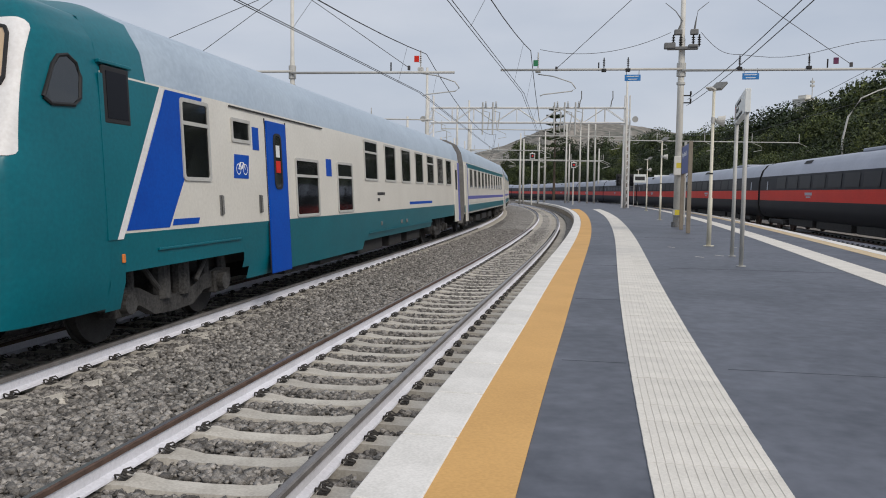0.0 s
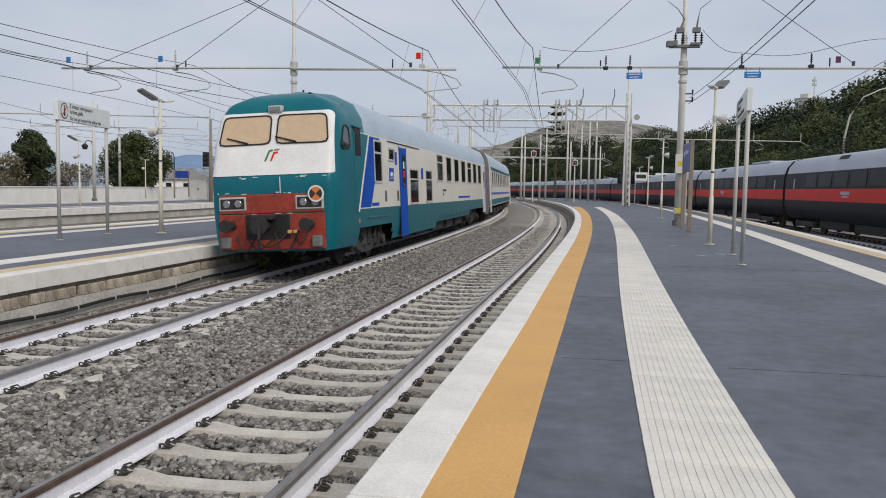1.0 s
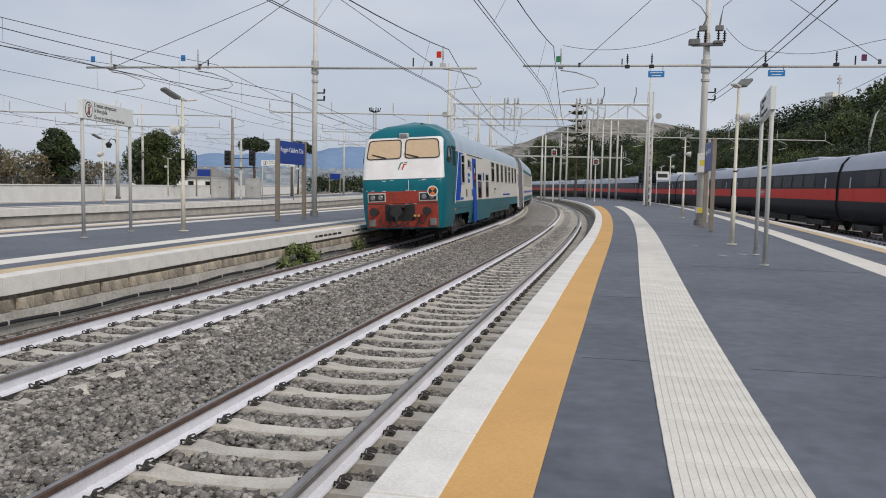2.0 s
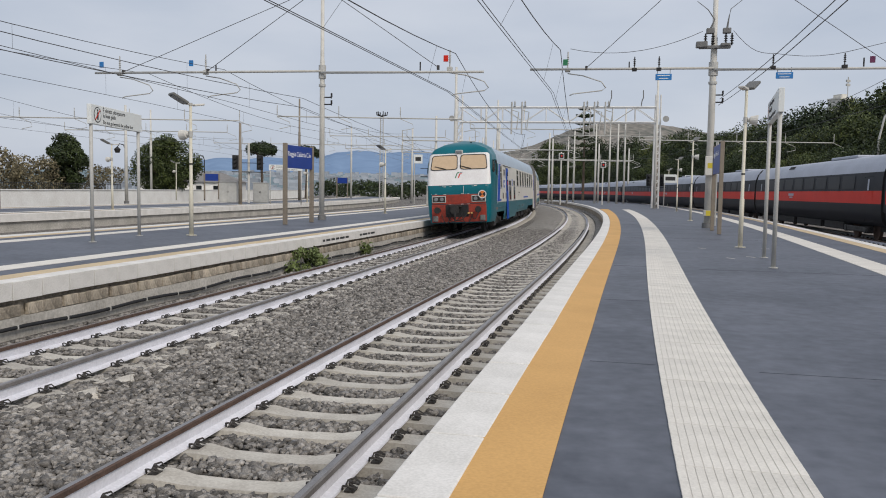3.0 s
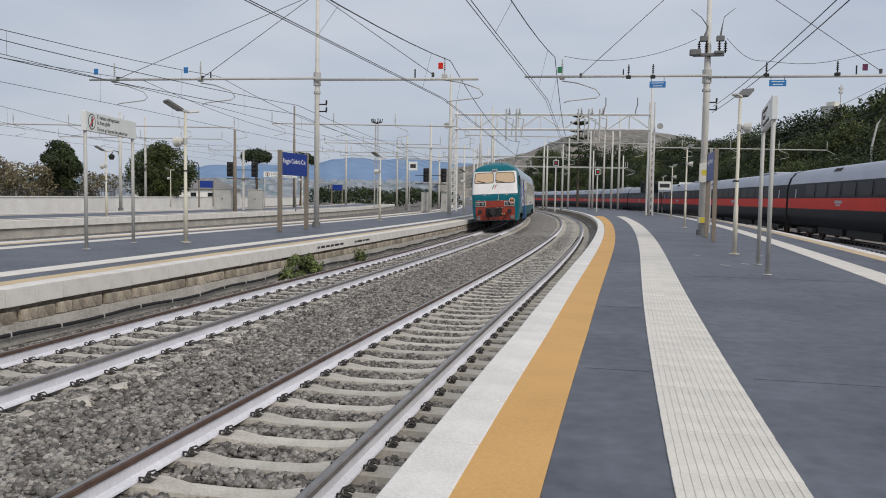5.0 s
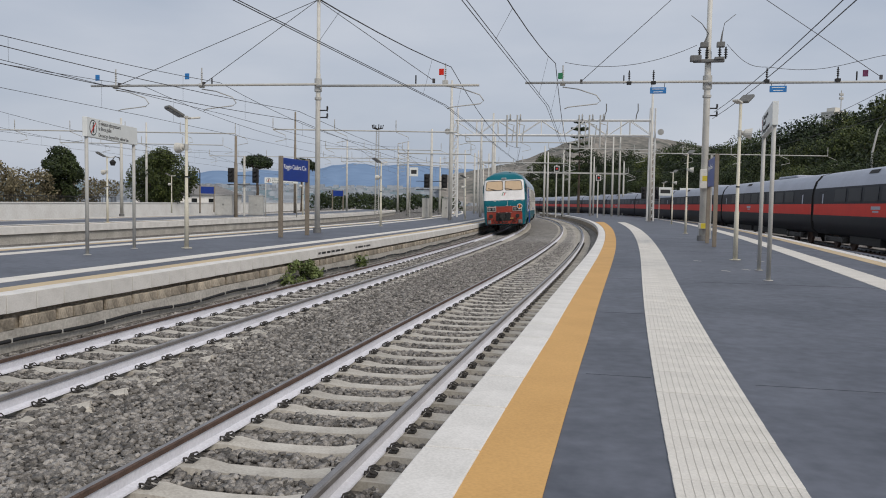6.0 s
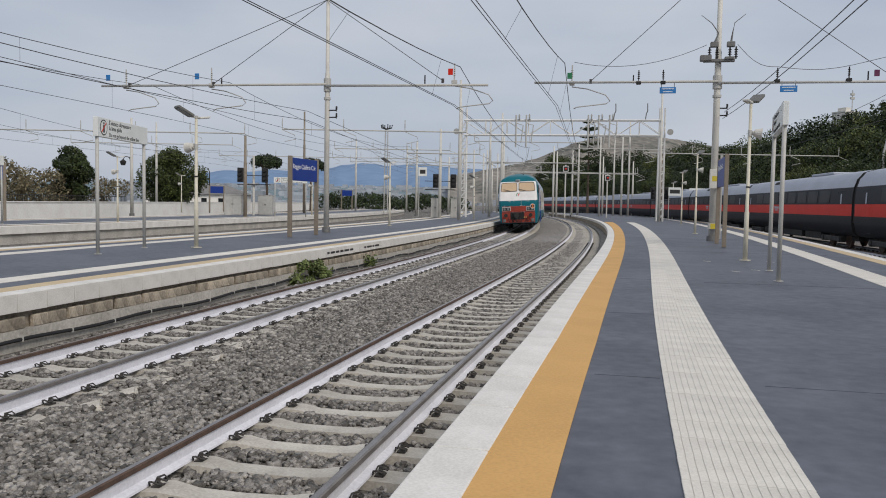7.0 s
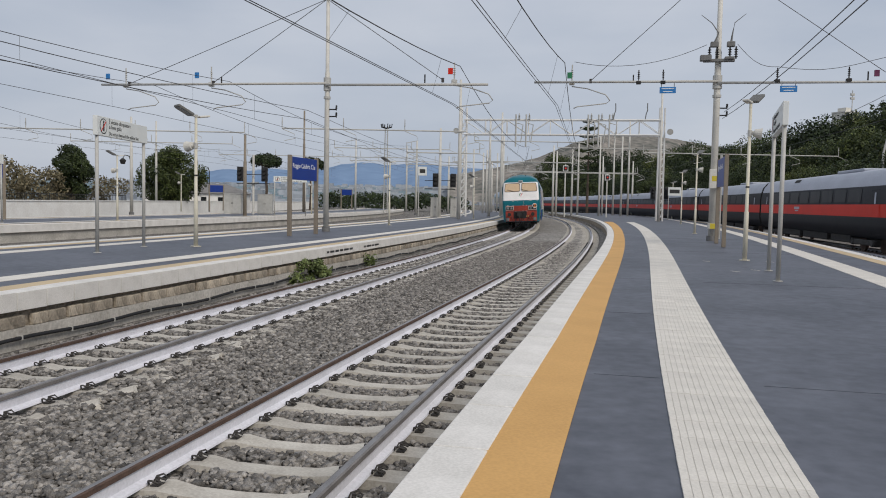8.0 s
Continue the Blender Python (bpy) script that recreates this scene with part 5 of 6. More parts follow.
name_sign(stand(-5.72, 29.8, -5.1, 32.2, ZQ), 2.42, 2.1, 2.95, text="Reggio Calabria C.le")
name_sign(stand(10.0, 28.6, 10.74, 31.55, ZP), 3.0, 2.2, 3.25, "Reggio Calabria C.le")
name_sign(stand(-25.8, 41.2, -23.5, 43.0, ZQ), 2.9)
name_sign(stand(-25.4, 87.0, -24.1, 88.0, ZQ), 1.6, 2.0, 2.75)
name_sign(stand(-15.6, 122.0, -14.2, 124.0, ZQ), 2.4)

def cabinet(x, y, z, w, d, h, rz=0):
    t = thing("equipment_cabinet", "grey steel equipment cabinet with double doors", "cabinet", pose(x, y, z, 0, 0, rz), "trackside cabinets")
    bm = bmesh.new()
    box(bm, -w / 2, w / 2, -d / 2, d / 2, 0, h, bevel=.015)
    box(bm, -w / 2 - .04, w / 2 + .04, -d / 2 - .04, d / 2 + .04, h, h + .05, bevel=.01)
    part("body", bm, M_GALV, t)
    for sg in (-1, 1):
        bm = bmesh.new()
        box(bm, min(0.01 * sg, sg * (w / 2 - .03)), max(0.01 * sg, sg * (w / 2 - .03)), -d / 2 - .018, -d / 2, .06, h - .04, bevel=.006)
        dd = part("door", bm, M_GALV, t)
        bm = bmesh.new()
        box(bm, sg * .05 - .012, sg * .05 + .012, -d / 2 - .05, -d / 2 - .018, h * .5, h * .5 + .14)
        part("handle", bm, M_DARK, dd)


for x, y, w, h in ((-18.6, 71.0, 1.5, 1.75), (-16.2, 73.0, 1.3, 1.75), (-.8, 73.0, .8, 1.75), (1.0, 75.0, .8, 1.75)):
    cabinet(x, y, ZQ, w, .7, h)


# ---------------------------------------------------------------- overhead line
def tension_post(name, m, label, tall, r0=.17, r1=.12, material=None, group="catenary masts"):
    t = thing(name, label, "mast", m, group)
    bm = bmesh.new()
    tube(bm, [(0, 0, 0), (0, 0, tall * .68), (0, 0, tall * .685), (0, 0, tall)], [r0, r0 * .86, r1, r1 * .9], 16)
    part("pole", bm, material or M_POST, t, "", True)
    bm = bmesh.new()
    tube(bm, [(0, 0, 0), (0, 0, .22)], r0 * 1.45, 16)
    part("footing", bm, M_GEAR, t)
    return t


def insulator(bm, p, h=.42, r=.055):
    x, y, z = p
    tube(bm, [(x, y, z), (x, y, z + h)], r * .4, 6)
    for k in range(4):
        zz = z + .08 + k * h * .19
        tube(bm, [(x, y, zz), (x, y, zz + .035)], [r, r * .5], 10)


def bracket(t, x, zb, sg, ztop=.85, drop=1.0, reach=1.45):
    """A hanger on the beam: insulator and clamp above, steady arm below."""
    bm = bmesh.new()
    box(bm, x - .11, x + .11, -.09, .09, zb - .02, zb + .16, bevel=.02)
    tube(bm, [(x, 0, zb + .12), (x, 0, zb + ztop)], .028, 8)
    insulator(bm, (x, 0, zb + .28), .45, .06)
    part("hanger", bm, M_GALV, t, "insulated wire hanger on the beam")
    bm = bmesh.new()
    tube(bm, [(x, 0, zb - .08), (x + sg * reach * .45, 0, zb - .18), (x + sg * reach, 0, zb - .45), (x + sg * (reach + .18), 0, zb - .70), (x + sg * (reach + .02), 0, zb - .82), (x + sg * .25, 0, zb - .95), (x + sg * .1, 0, zb - 1.02)], .024, 8)
    part("steady_arm", bm, M_GALV, t, "bent steady arm", True)


def beam_mast(m, tall, zb, left, right, hangers, ties, r0=.15):
    t = tension_post("catenary_mast", m, "pale grey tubular catenary mast with a cross beam", tall, r0, r0 * .7)
    for a, dz in ((-left, .03), (right, -.03)):
        bm = bmesh.new()
        tube(bm, [(0, -.2, zb + dz), (a, -.2, zb + dz * 3)], .052, 10)
        b = part("beam", bm, M_GALV, t, "steel cross beam", True)
    bm = bmesh.new()
    tube(bm, [(0, 0, zb - .25), (0, 0, zb + .3)], r0 + .04, 14)
    tube(bm, [(0, 0, zb - .6), (0, 0, zb - .5)], r0 + .03, 14)
    part("collar", bm, M_GALV, t)
    for x, sg in hangers:
        bracket(t, x, zb, sg)
    for x in ties:
        bm = bmesh.new()
        tube(bm, [(0, -.1, tall - .1), (x, -.2, zb + .12)], .014, 5)
        box(bm, x - .05, x + .05, -.25, -.15, zb + .02, zb + .2)
        part("tie_rod", bm, M_WIRE, t)
    for x in (left * -.45, right * .62):
        bm = bmesh.new()
        tube(bm, [(x, -.2, zb), (x, -.2, zb + .35)], .03, 6)
        part("stub", bm, M_DARK, t)
    for z in (zb - 1.05, zb - 1.35):
        bm = bmesh.new()
        tube(bm, [(0, 0, z), (.42, 0, z)], .03, 6)
        insulator(bm, (.42, 0, z - .05), .2, .05)
        part("wire_arm", bm, M_DARK, t)
    return t


H2 = -math.degrees(heading(2, 35))
H1 = -math.degrees(heading(1, 35))
mast_l = beam_mast(pose(-5.1, 34.8, ZQ, 0, 0, H2), 10.0, 6.3, 10.7, 7.0, ((-9.6, 1), (-5.4, 1), (5.55, 1)), (-9.3, -5.2, 5.1), .118)
mast_r = beam_mast(pose(11.3, 33.8, ZP, 0, 0, H1), 11.6, 6.6, 7.6, 9.2, ((-6.0, 1),), (-5.2, 6.6))
for x in (-3.2, -1.9 - .3, 2.3, 5.0):
    bm = bmesh.new()
    tube(bm, [(x, -.2, 6.6), (x, -.2, 7.15)], .025, 6)
    insulator(bm, (x, -.2, 6.72), .4, .06)
    box(bm, x - .1, x + .1, -.3, -.1, 6.55, 6.68, bevel=.02)
    part("hanger", bm, M_DARK, mast_r, "insulator post on the beam")
# coloured tags on the hangers
for mm, par, x, z in ((M_RAILRED, mast_l, 5.4, 6.66), (M_GREEN, mast_r, -6.1, 6.85), (M_SKYB, mast_l, -6.05, 6.64), (M_SKYB, mast_l, -10.45, 6.64), (M_PLUM, mast_r, 6.05, 6.76)):
    bm = bmesh.new()
    box(bm, x - .10, x + .10, -.12, -.08, z, z + .26, bevel=.01)
    part("tag", bm, mm, par, "small coloured section tag")
# hanging blue plates
for x in (-2.0, 2.75):
    bm = bmesh.new()
    box(bm, x - .33, x + .33, -.23, -.2, 6.16, 6.42, bevel=.008)
    b = part("track_plate", bm, M_SKYB, mast_r, "small hanging blue plate with pale writing")
    for dz, w in ((.06, .5), (-.06, .38)):
        bm = bmesh.new()
        box(bm, x - w / 2, x + w / 2, -.236, -.231, 6.29 + dz - .014, 6.29 + dz + .014)
        part("text_line", bm, M_LET, b)
    for e in (-.26, .26):
        bm = bmesh.new()
        tube(bm, [(x + e, -.2, 6.4), (x + e, -.2, 6.62)], .012, 5)
        part("hook", bm, M_DARK, b)
# switch gear on the right mast
bm = bmesh.new()
box(bm, -.62, .62, -.34, -.10, 7.42, 7.54, bevel=.02)
box(bm, -.75, -.30, -.40, -.08, 7.46, 7.70, bevel=.03)
box(bm, .22, .60, -.40, -.08, 7.50, 7.62, bevel=.03)
gear = part("switch_platform", bm, M_GEAR, mast_r, "pole-mounted line disconnector")
for x in (-.38, -.08, .42, .66):
    bm = bmesh.new()
    insulator(bm, (x, -.24, 7.54), .5, .085)
    part("insulator", bm, M_DARK, gear)
for x in (-.2, .45):
    bm = bmesh.new()
    box(bm, x - .16, x + .16, -.36, -.14, 8.02, 8.24, bevel=.03)
    sg = -1 if x < 0 else 1
    tube(bm, [(x, -.25, 8.2), (x - sg * .05 + .1, -.25, 8.6), (x + sg * .12, -.25, 9.0), (x + sg * .55, -.25, 9.35)], [.05, .03, .018, .012], 6)
    part("arcing_horn", bm, M_GEAR, gear)
for z0, z1, col in ((2.2, 3.0, M_POST), (.5, .75, M_YEL)):
    bm = bmesh.new()
    box(bm, -.20, .20, -.36, -.15, z0, z1, bevel=.02)
    bx = part("junction_box", bm, col if col is M_POST else M_GALV, mast_r, "grey box with a yellow plate" if col is M_POST else "")
    bm = bmesh.new()
    box(bm, -.11, .11, -.366, -.36, (z0 + z1) / 2 - .1, (z0 + z1) / 2 + .12)
    part("plate", bm, M_SIGNY, bx)
for x in (.24, .30):
    bm = bmesh.new()
    tube(bm, [(x, -.12, .1), (x, -.12, 3.6)], .03, 6)
    part("conduit", bm, M_GALV, mast_r)


def catenary(n, offs, sups, zc, zm, twin=True, name="contact_line", moffs=None):
    """Messenger, contact wires and droppers over one track, with their offsets at each support."""
    t = thing(name, "dark overhead contact line with droppers", "overhead wire", group="contact lines")
    offs = offs if isinstance(offs, tuple) else (offs,) * len(sups)
    moffs = moffs or offs
    dr = bmesh.new()
    ps, pm = [], []
    for i, (a, b) in enumerate(zip(sups, sups[1:])):
        for k in np.linspace(0, 1, 15)[(0 if not ps else 1):]:
            p = at(n, a, offs[i]).lerp(at(n, b, offs[i + 1]), k)
            q = at(n, a, moffs[i]).lerp(at(n, b, moffs[i + 1]), k)
            sag = 4 * k * (1 - k)
            ps.append(Vector((p.x, p.y, zc - .02 * sag)))
            pm.append(Vector((q.x, q.y, zm - (zm - zc - .55) * sag)))
            if round(k * 14) % 3 == 1:
                tube(dr, [ps[-1], pm[-1]], .005, 4)
    for e in ((-.05, .05) if twin else (0,)):
        bm = bmesh.new()
        tube(bm, [p + Vector((e, 0, 0)) for p in ps], .0105, 6)
        part("contact_wire", bm, M_WIRE, t)
    bm = bmesh.new()
    tube(bm, pm, .016 if twin else .012, 6)
    part("messenger_wire", bm, M_WIRE, t)
    tagged(part("dropper", dr, M_WIRE, t), kind="stuff")


catenary(1, (-1.25, -.6, -.2, 0, 0), (-14, 35.5, 80, 130, 180), 6.15, 7.95, moffs=(-.5, -.3, -.1, 0, 0))
catenary(2, (-3.3, -.35, -.1, 0, 0), (-12, 34, 80, 130, 180), 5.95, 7.5, moffs=(-2.0, -.1, 0, 0, 0))
catenary(2, -11.8, (-12, 37, 80, 130), 6.0, 7.45, False)
catenary(2, -16.3, (-12, 38, 80, 130), 6.0, 7.45, False)
catenary(2, -31.0, (-12, 44, 90, 140), 6.0, 7.4, False)
catenary(2, -36.5, (-12, 46, 92, 140), 6.0, 7.4, False)
catenary(4, 0.0, (-14, 33, 80, 130), 6.15, 7.7, False)


def wires(label, lines, r=.011):
    t = thing("feeder_wire", label, "overhead wire", group="feeder wires")
    for pts in lines:
        bm = bmesh.new()
        tube(bm, pts, r, 5)
        part("wire", bm, M_WIRE, t)


wires("pair of dark feeder wires along the platform masts", [
    [at(1, s, 6.25 + e, z + 5.6 - .9 * (1 - ((s - 12) / 23) ** 2) * .35) for s in np.linspace(-12, 36, 14)] for e, z in ((0, 0), (.05, .26))])
wires("thin feeder wires over the middle platform", [
    [at(2, s, -7.1, z - .6 * (1 - ((s - 58) / 23) ** 2)) for s in np.linspace(35, 81, 12)] for z in (5.85, 5.45)] + [
    [at(2, s, -7.1, z - .6 * (1 - ((s - 12) / 23) ** 2)) for s in np.linspace(-11, 35, 12)] for z in (5.85, 5.45)])
# sagging jumpers from the switch gear to the lines
mr = mast_r.matrix_basis
wires("sagging jumper cables under the switch gear", [
    [mr @ Vector((-.5 - 5.4 * k, -.3, 8.12 - .85 * k - 1.0 * k * (1 - k) * 1.6 + .25 * k * k)) for k in np.linspace(0, 1, 12)],
    [mr @ Vector((.7 + 1.6 * k, -.3, 8.12 - .95 * k - .3 * math.sin(math.pi * k))) for k in np.linspace(0, 1, 8)] + [mr @ Vector((2.3 + 6.9 * k, -.3, 7.17 - .22 * math.sin(math.pi * k * 2) + .35 * k)) for k in np.linspace(.08, 1, 12)]])


def gantry(xa, ya, xb, yb, z0, zb, zt):
    t = thing("signal_gantry", "white lattice portal gantry spanning the tracks", "gantry", pose(xa, ya, 0, 0, 0, math.degrees(math.atan2(yb - ya, xb - xa))))
    w = math.hypot(xb - xa, yb - ya)
    for x in (0, w):
        bm = bmesh.new()
        for a in (-.3, .3):
            for b in (-.3, .3):
                tube(bm, [(x + a, b, z0), (x + a * .8, b * .8, zt + 1.2)], .06, 6)
        for k in range(14):
            zz = z0 + k * (zt - z0) / 14
            for b in (-.28, .28):
                tube(bm, [(x - .28, b, zz), (x + .28, b, zz + (zt - z0) / 14)], .03, 4)
            tube(bm, [(x - .28, -.28, zz), (x + .28, -.28, zz)], .03, 4)
        part("leg", bm, M_WHITEG, t, "white lattice leg")
        bm = bmesh.new()
        tube(bm, [(x + (.7 if x else -.7), -.3, zb + .4), (x + (.7 if x else -.7), -.7, zb + .3)], [.22, .3], 12)
        part("floodlight", bm, M_GALV, t)
    for z in (zb, zt):
        for b in (-.4, .4):
            bm = bmesh.new()
            tube(bm, [(0, b, z), (w, b, z)], .075, 6)
            part("chord", bm, M_WHITEG, t)
    bm = bmesh.new()
    n = 9
    for k in range(n):
        x0, x1 = w * k / n, w * (k + 1) / n
        for b in (-.4, .4):
            tube(bm, [(x0, b, zb if k % 2 else zt), (x1, b, zt if k % 2 else zb)], .035, 4)
            tube(bm, [(x1, b, zb), (x1, b, zt)], .04, 4)
        tube(bm, [(x1, -.4, zb), (x1, .4, zb)], .03, 4)
    part("lattice", bm, M_WHITEG, t)
    for x in (5.2, 6.2, 12.2, 13.2, w - 5):
        bm = bmesh.new()
        tube(bm, [(x, -.5, zb - 1.2), (x, -.5, zt + .5)], .09, 6)
        insulator(bm, (x + .3, -.5, zt), .6, .14)
        tube(bm, [(x, -.5, zt - .3), (x + .7, -.5, zt - .5), (x + .5, -.5, zb - .8)], .05, 5)
        part("dropper_post", bm, M_GALV, t)
    for x in (14.6, 17.6):
        bm = bmesh.new()
        tube(bm, [(x, -.4, zt), (x + .08, -.4, zt + .6), (x + .2, -.4, zt + .9), (x + .18, -.4, zt + 1.6)], .05, 5)
        part("insulator_horn", bm, M_GEAR, t)


gantry(1.9, 81, 20.9, 78, .4, 8.75, 10.2)


def plain_mast(x, y, tall, r=.16, arms=(), z=.3, rz=0, material=None):
    t = tension_post("catenary_mast", pose(x, y, z, 0, 0, rz), "slender grey catenary mast with side arms", tall, r, r * .7, material)
    for zz, x0, x1 in arms:
        bm = bmesh.new()
        tube(bm, [(x0, -.15, zz), (x1, -.15, zz)], .06, 6)
        for q in np.linspace(x0, x1, max(2, int(abs(x1 - x0) / 3.5))):
            tube(bm, [(q, -.15, zz), (q, -.15, zz + .9)], .035, 5)
            insulator(bm, (q, -.15, zz + .25), .45, .07)
            tube(bm, [(q, -.15, zz - .05), (q + 1.0, -.15, zz - .45), (q + 1.1, -.15, zz - .8), (q + .2, -.15, zz - 1.0)], .028, 5)
        part("beam", bm, M_GALV, t, "cross beam with wire hangers")
    return t


for x, y, tall, arms in (
        (20.3, 76.0, 12.6, ()), (22.4, 83.0, 7.3, ((7.1, -2, 18),)), (-27.6, 71.0, 8.6, ((7.4, -14, 10),)), (1.2, 66.0, 11.6, ((7.4, -14.5, .5),)),
        (-.4, 72.0, 8.2, ((6.0, -3, 3.5),)), (4.7, 84.0, 10.5, ()), (6.2, 88.0, 11.5, ((8.4, -3, 9),)), (7.0, 96.0, 9.6, ((6.6, -2, 8),)),
        (-15.6, 63.0, 6.6, ()), (-15.7, 90.0, 11.5, ()), (-3.4, 98.0, 9.0, ((8, -10, 4),)), (-34.0, 95.0, 10.5, ((8, -10, 9),)),
        (14.6, 108.0, 9.5, ((7.2, -9, 3),)), (15.6, 112.0, 9.0, ()), (18.4, 116.0, 9.6, ((6.2, -9, 9),)), (19.6, 118.0, 10.6, ()), (21.2, 110.0, 11.0, ()),
        (23.2, 118.0, 8.8, ((6.4, -14, 5),)), (25.0, 119.0, 12.0, ()), (24.2, 110.0, 11.4, ()), (25.6, 112.0, 13.5, ((9.5, -10, 5),)), (29.0, 124.0, 8.5, ()),
        (5.4, 112.0, 8.6, ()), (6.2, 118.0, 9.4, ((7.6, -5, 3),)), (7.2, 122.0, 8.0, ()), (8.6, 131.0, 9.8, ((8.2, -7, 4),)), (3.9, 108.0, 8.8, ()), (2.9, 119.0, 9.6, ()), (.6, 112.0, 8.0, ((6.8, -6, 2),)),
        (-13.0, 118.0, 10.5, ((8, -20, 9),)), (-6.0, 128.0, 10.5, ((8, -9, 9),))):
    plain_mast(x, y, tall, .15, arms, material=(M_BROWNP if abs(x - 22.4) < .1 or abs(x + 15.6) < .1 else None))

# thin latticed radio tower
tw = thing("radio_tower", "thin grey lattice tower with a lamp crown", "tower", pose(-8.0, 110.0, .3))
bm = bmesh.new()
for a, b in ((-.25, -.25), (.25, -.25), (.25, .25), (-.25, .25)):
    tube(bm, [(a, b, 0), (a * .7, b * .7, 11.6)], .045, 4)
for k in range(38):
    tube(bm, [(-.22, -.22, k * .3), (.22, -.22, k * .3 + .3)], .025, 3)
part("lattice", bm, M_GALV, tw)
bm = bmesh.new()
for a in range(6):
    tube(bm, [(0, 0, 11.5), (.7 * math.cos(a), .7 * math.sin(a), 11.7), (.75 * math.cos(a), .75 * math.sin(a), 12.1)], .09, 5)
part("crown", bm, M_DARK, tw)


def signal(x, y, h, heads):
    t = thing("railway_signal", "railway colour-light signals on a pale post with a bracket", "signal", pose(x, y, .5), "railway signals")
    bm = bmesh.new()
    tube(bm, [(0, 0, 0), (0, 0, h)], .1, 10)
    part("post", bm, M_POST, t)
    bm = bmesh.new()
    box(bm, -1.4, 1.4, -.25, .35, h * .52, h * .52 + .06)
    tube(bm, [(-1.4, -.25, h * .52 + .8), (1.4, -.25, h * .52 + .8)], .03, 5)
    part("bracket", bm, M_DARK, t)
    for e in heads:
        bm = bmesh.new()
        box(bm, e - .26, e + .26, -.5, -.2, h * .56, h * .56 + 1.25, bevel=.05)
        hd = part("signal_head", bm, M_BLACK, t, "black signal head with hooded lenses")
        for q in (.3, .65, 1.0):
            bm = bmesh.new()
            tube(bm, [(e, -.5, h * .56 + q), (e, -.72, h * .56 + q + .02)], [.14, .12], 12)
            part("hood", bm, M_BLACK, hd)


signal(-16.6, 70.0, 5.2, (-1.05, 1.05))
signal(-.4, 74.0, 5.0, (-.4, 1.2))
signal(23.0, 87.0, 4.0, (-.5, .9))
for px, py, zz in ((13.8, 92.0, 5.2), (19.4, 96.0, 4.4)):
    t = thing("railway_signal", "square black signal panel with a white frame", "signal", pose(px, py, .5), "railway signals")
    bm = bmesh.new()
    tube(bm, [(0, 0, 0), (0, 0, zz + .8)], .08, 8)
    part("post", bm, M_POST, t)
    bm = bmesh.new()
    box(bm, -.30, .30, -.18, -.1, zz + .02, zz + .68, bevel=.03)
    fr = part("frame", bm, M_WHITEG, t, "white panel frame")
    bm = bmesh.new()
    box(bm, -.23, .23, -.2, -.17, zz + .09, zz + .61, bevel=.02)
    hd = part("panel", bm, M_INK, t)
    bm = bmesh.new()
    tube(bm, [(0, -.2, zz + .35), (0, -.3, zz + .35)], .09, 14)
    part("red_lens", bm, M_REDLIT, hd, "lit red signal lens")

# small white notice boards at the far end
for x, y, w, zz in ((24.0, 86.0, 1.3, 2.6), (27.0, 88.5, 1.6, 2.6), (-2.6, 82.0, .8, 4.1), (30.5, 97.0, .5, 2.6)):
    t = thing("notice_board", "small white notice board on a grey post", "sign", pose(x, y, ZP), "small notice boards")
    bm = bmesh.new()
    tube(bm, [(0, 0, 0), (0, 0, zz + .6)], .045, 8)
    part("post", bm, M_GALV, t)
    bm = bmesh.new()
    box(bm, -.08, w, -.07, -.045, zz, zz + .9, bevel=.01)
    b = part("board", bm, M_SIGNW, t)
    bm = bmesh.new()
    box(bm, .08, w - .16, -.075, -.069, zz + .25, zz + .65)
    part("symbol", bm, M_INK if w < 1.4 else M_SLATE, b)


# ---------------------------------------------------------------- vegetation
M_LEAFD = mat("dark_foliage", (0.042, 0.068, 0.018), (0.007, 0.012, 0.004), 0.6, 0.5, 6, 0.0, island=0.5, rnd=0.3, hue=0.015)
M_LEAFM = mat("mid_green_foliage", (0.092, 0.122, 0.030), (0.012, 0.020, 0.006), 0.6, 0.5, 6, 0.0, island=0.5, rnd=0.38, hue=0.018)
M_LEAFB = mat("dry_brown_foliage", (0.25, 0.21, 0.125), (0.10, 0.088, 0.05), 0.7, 0.5, 6, 0.0, island=0.45)
M_WEED = mat("fresh_weed_green", (0.17, 0.21, 0.07), (0.08, 0.11, 0.035), 0.6, 3, 20, 0.0, island=0.4)
M_BARK = mat("bark", (0.13, 0.10, 0.075), (0.06, 0.045, 0.035), 0.9, 4, 25, 0.5)


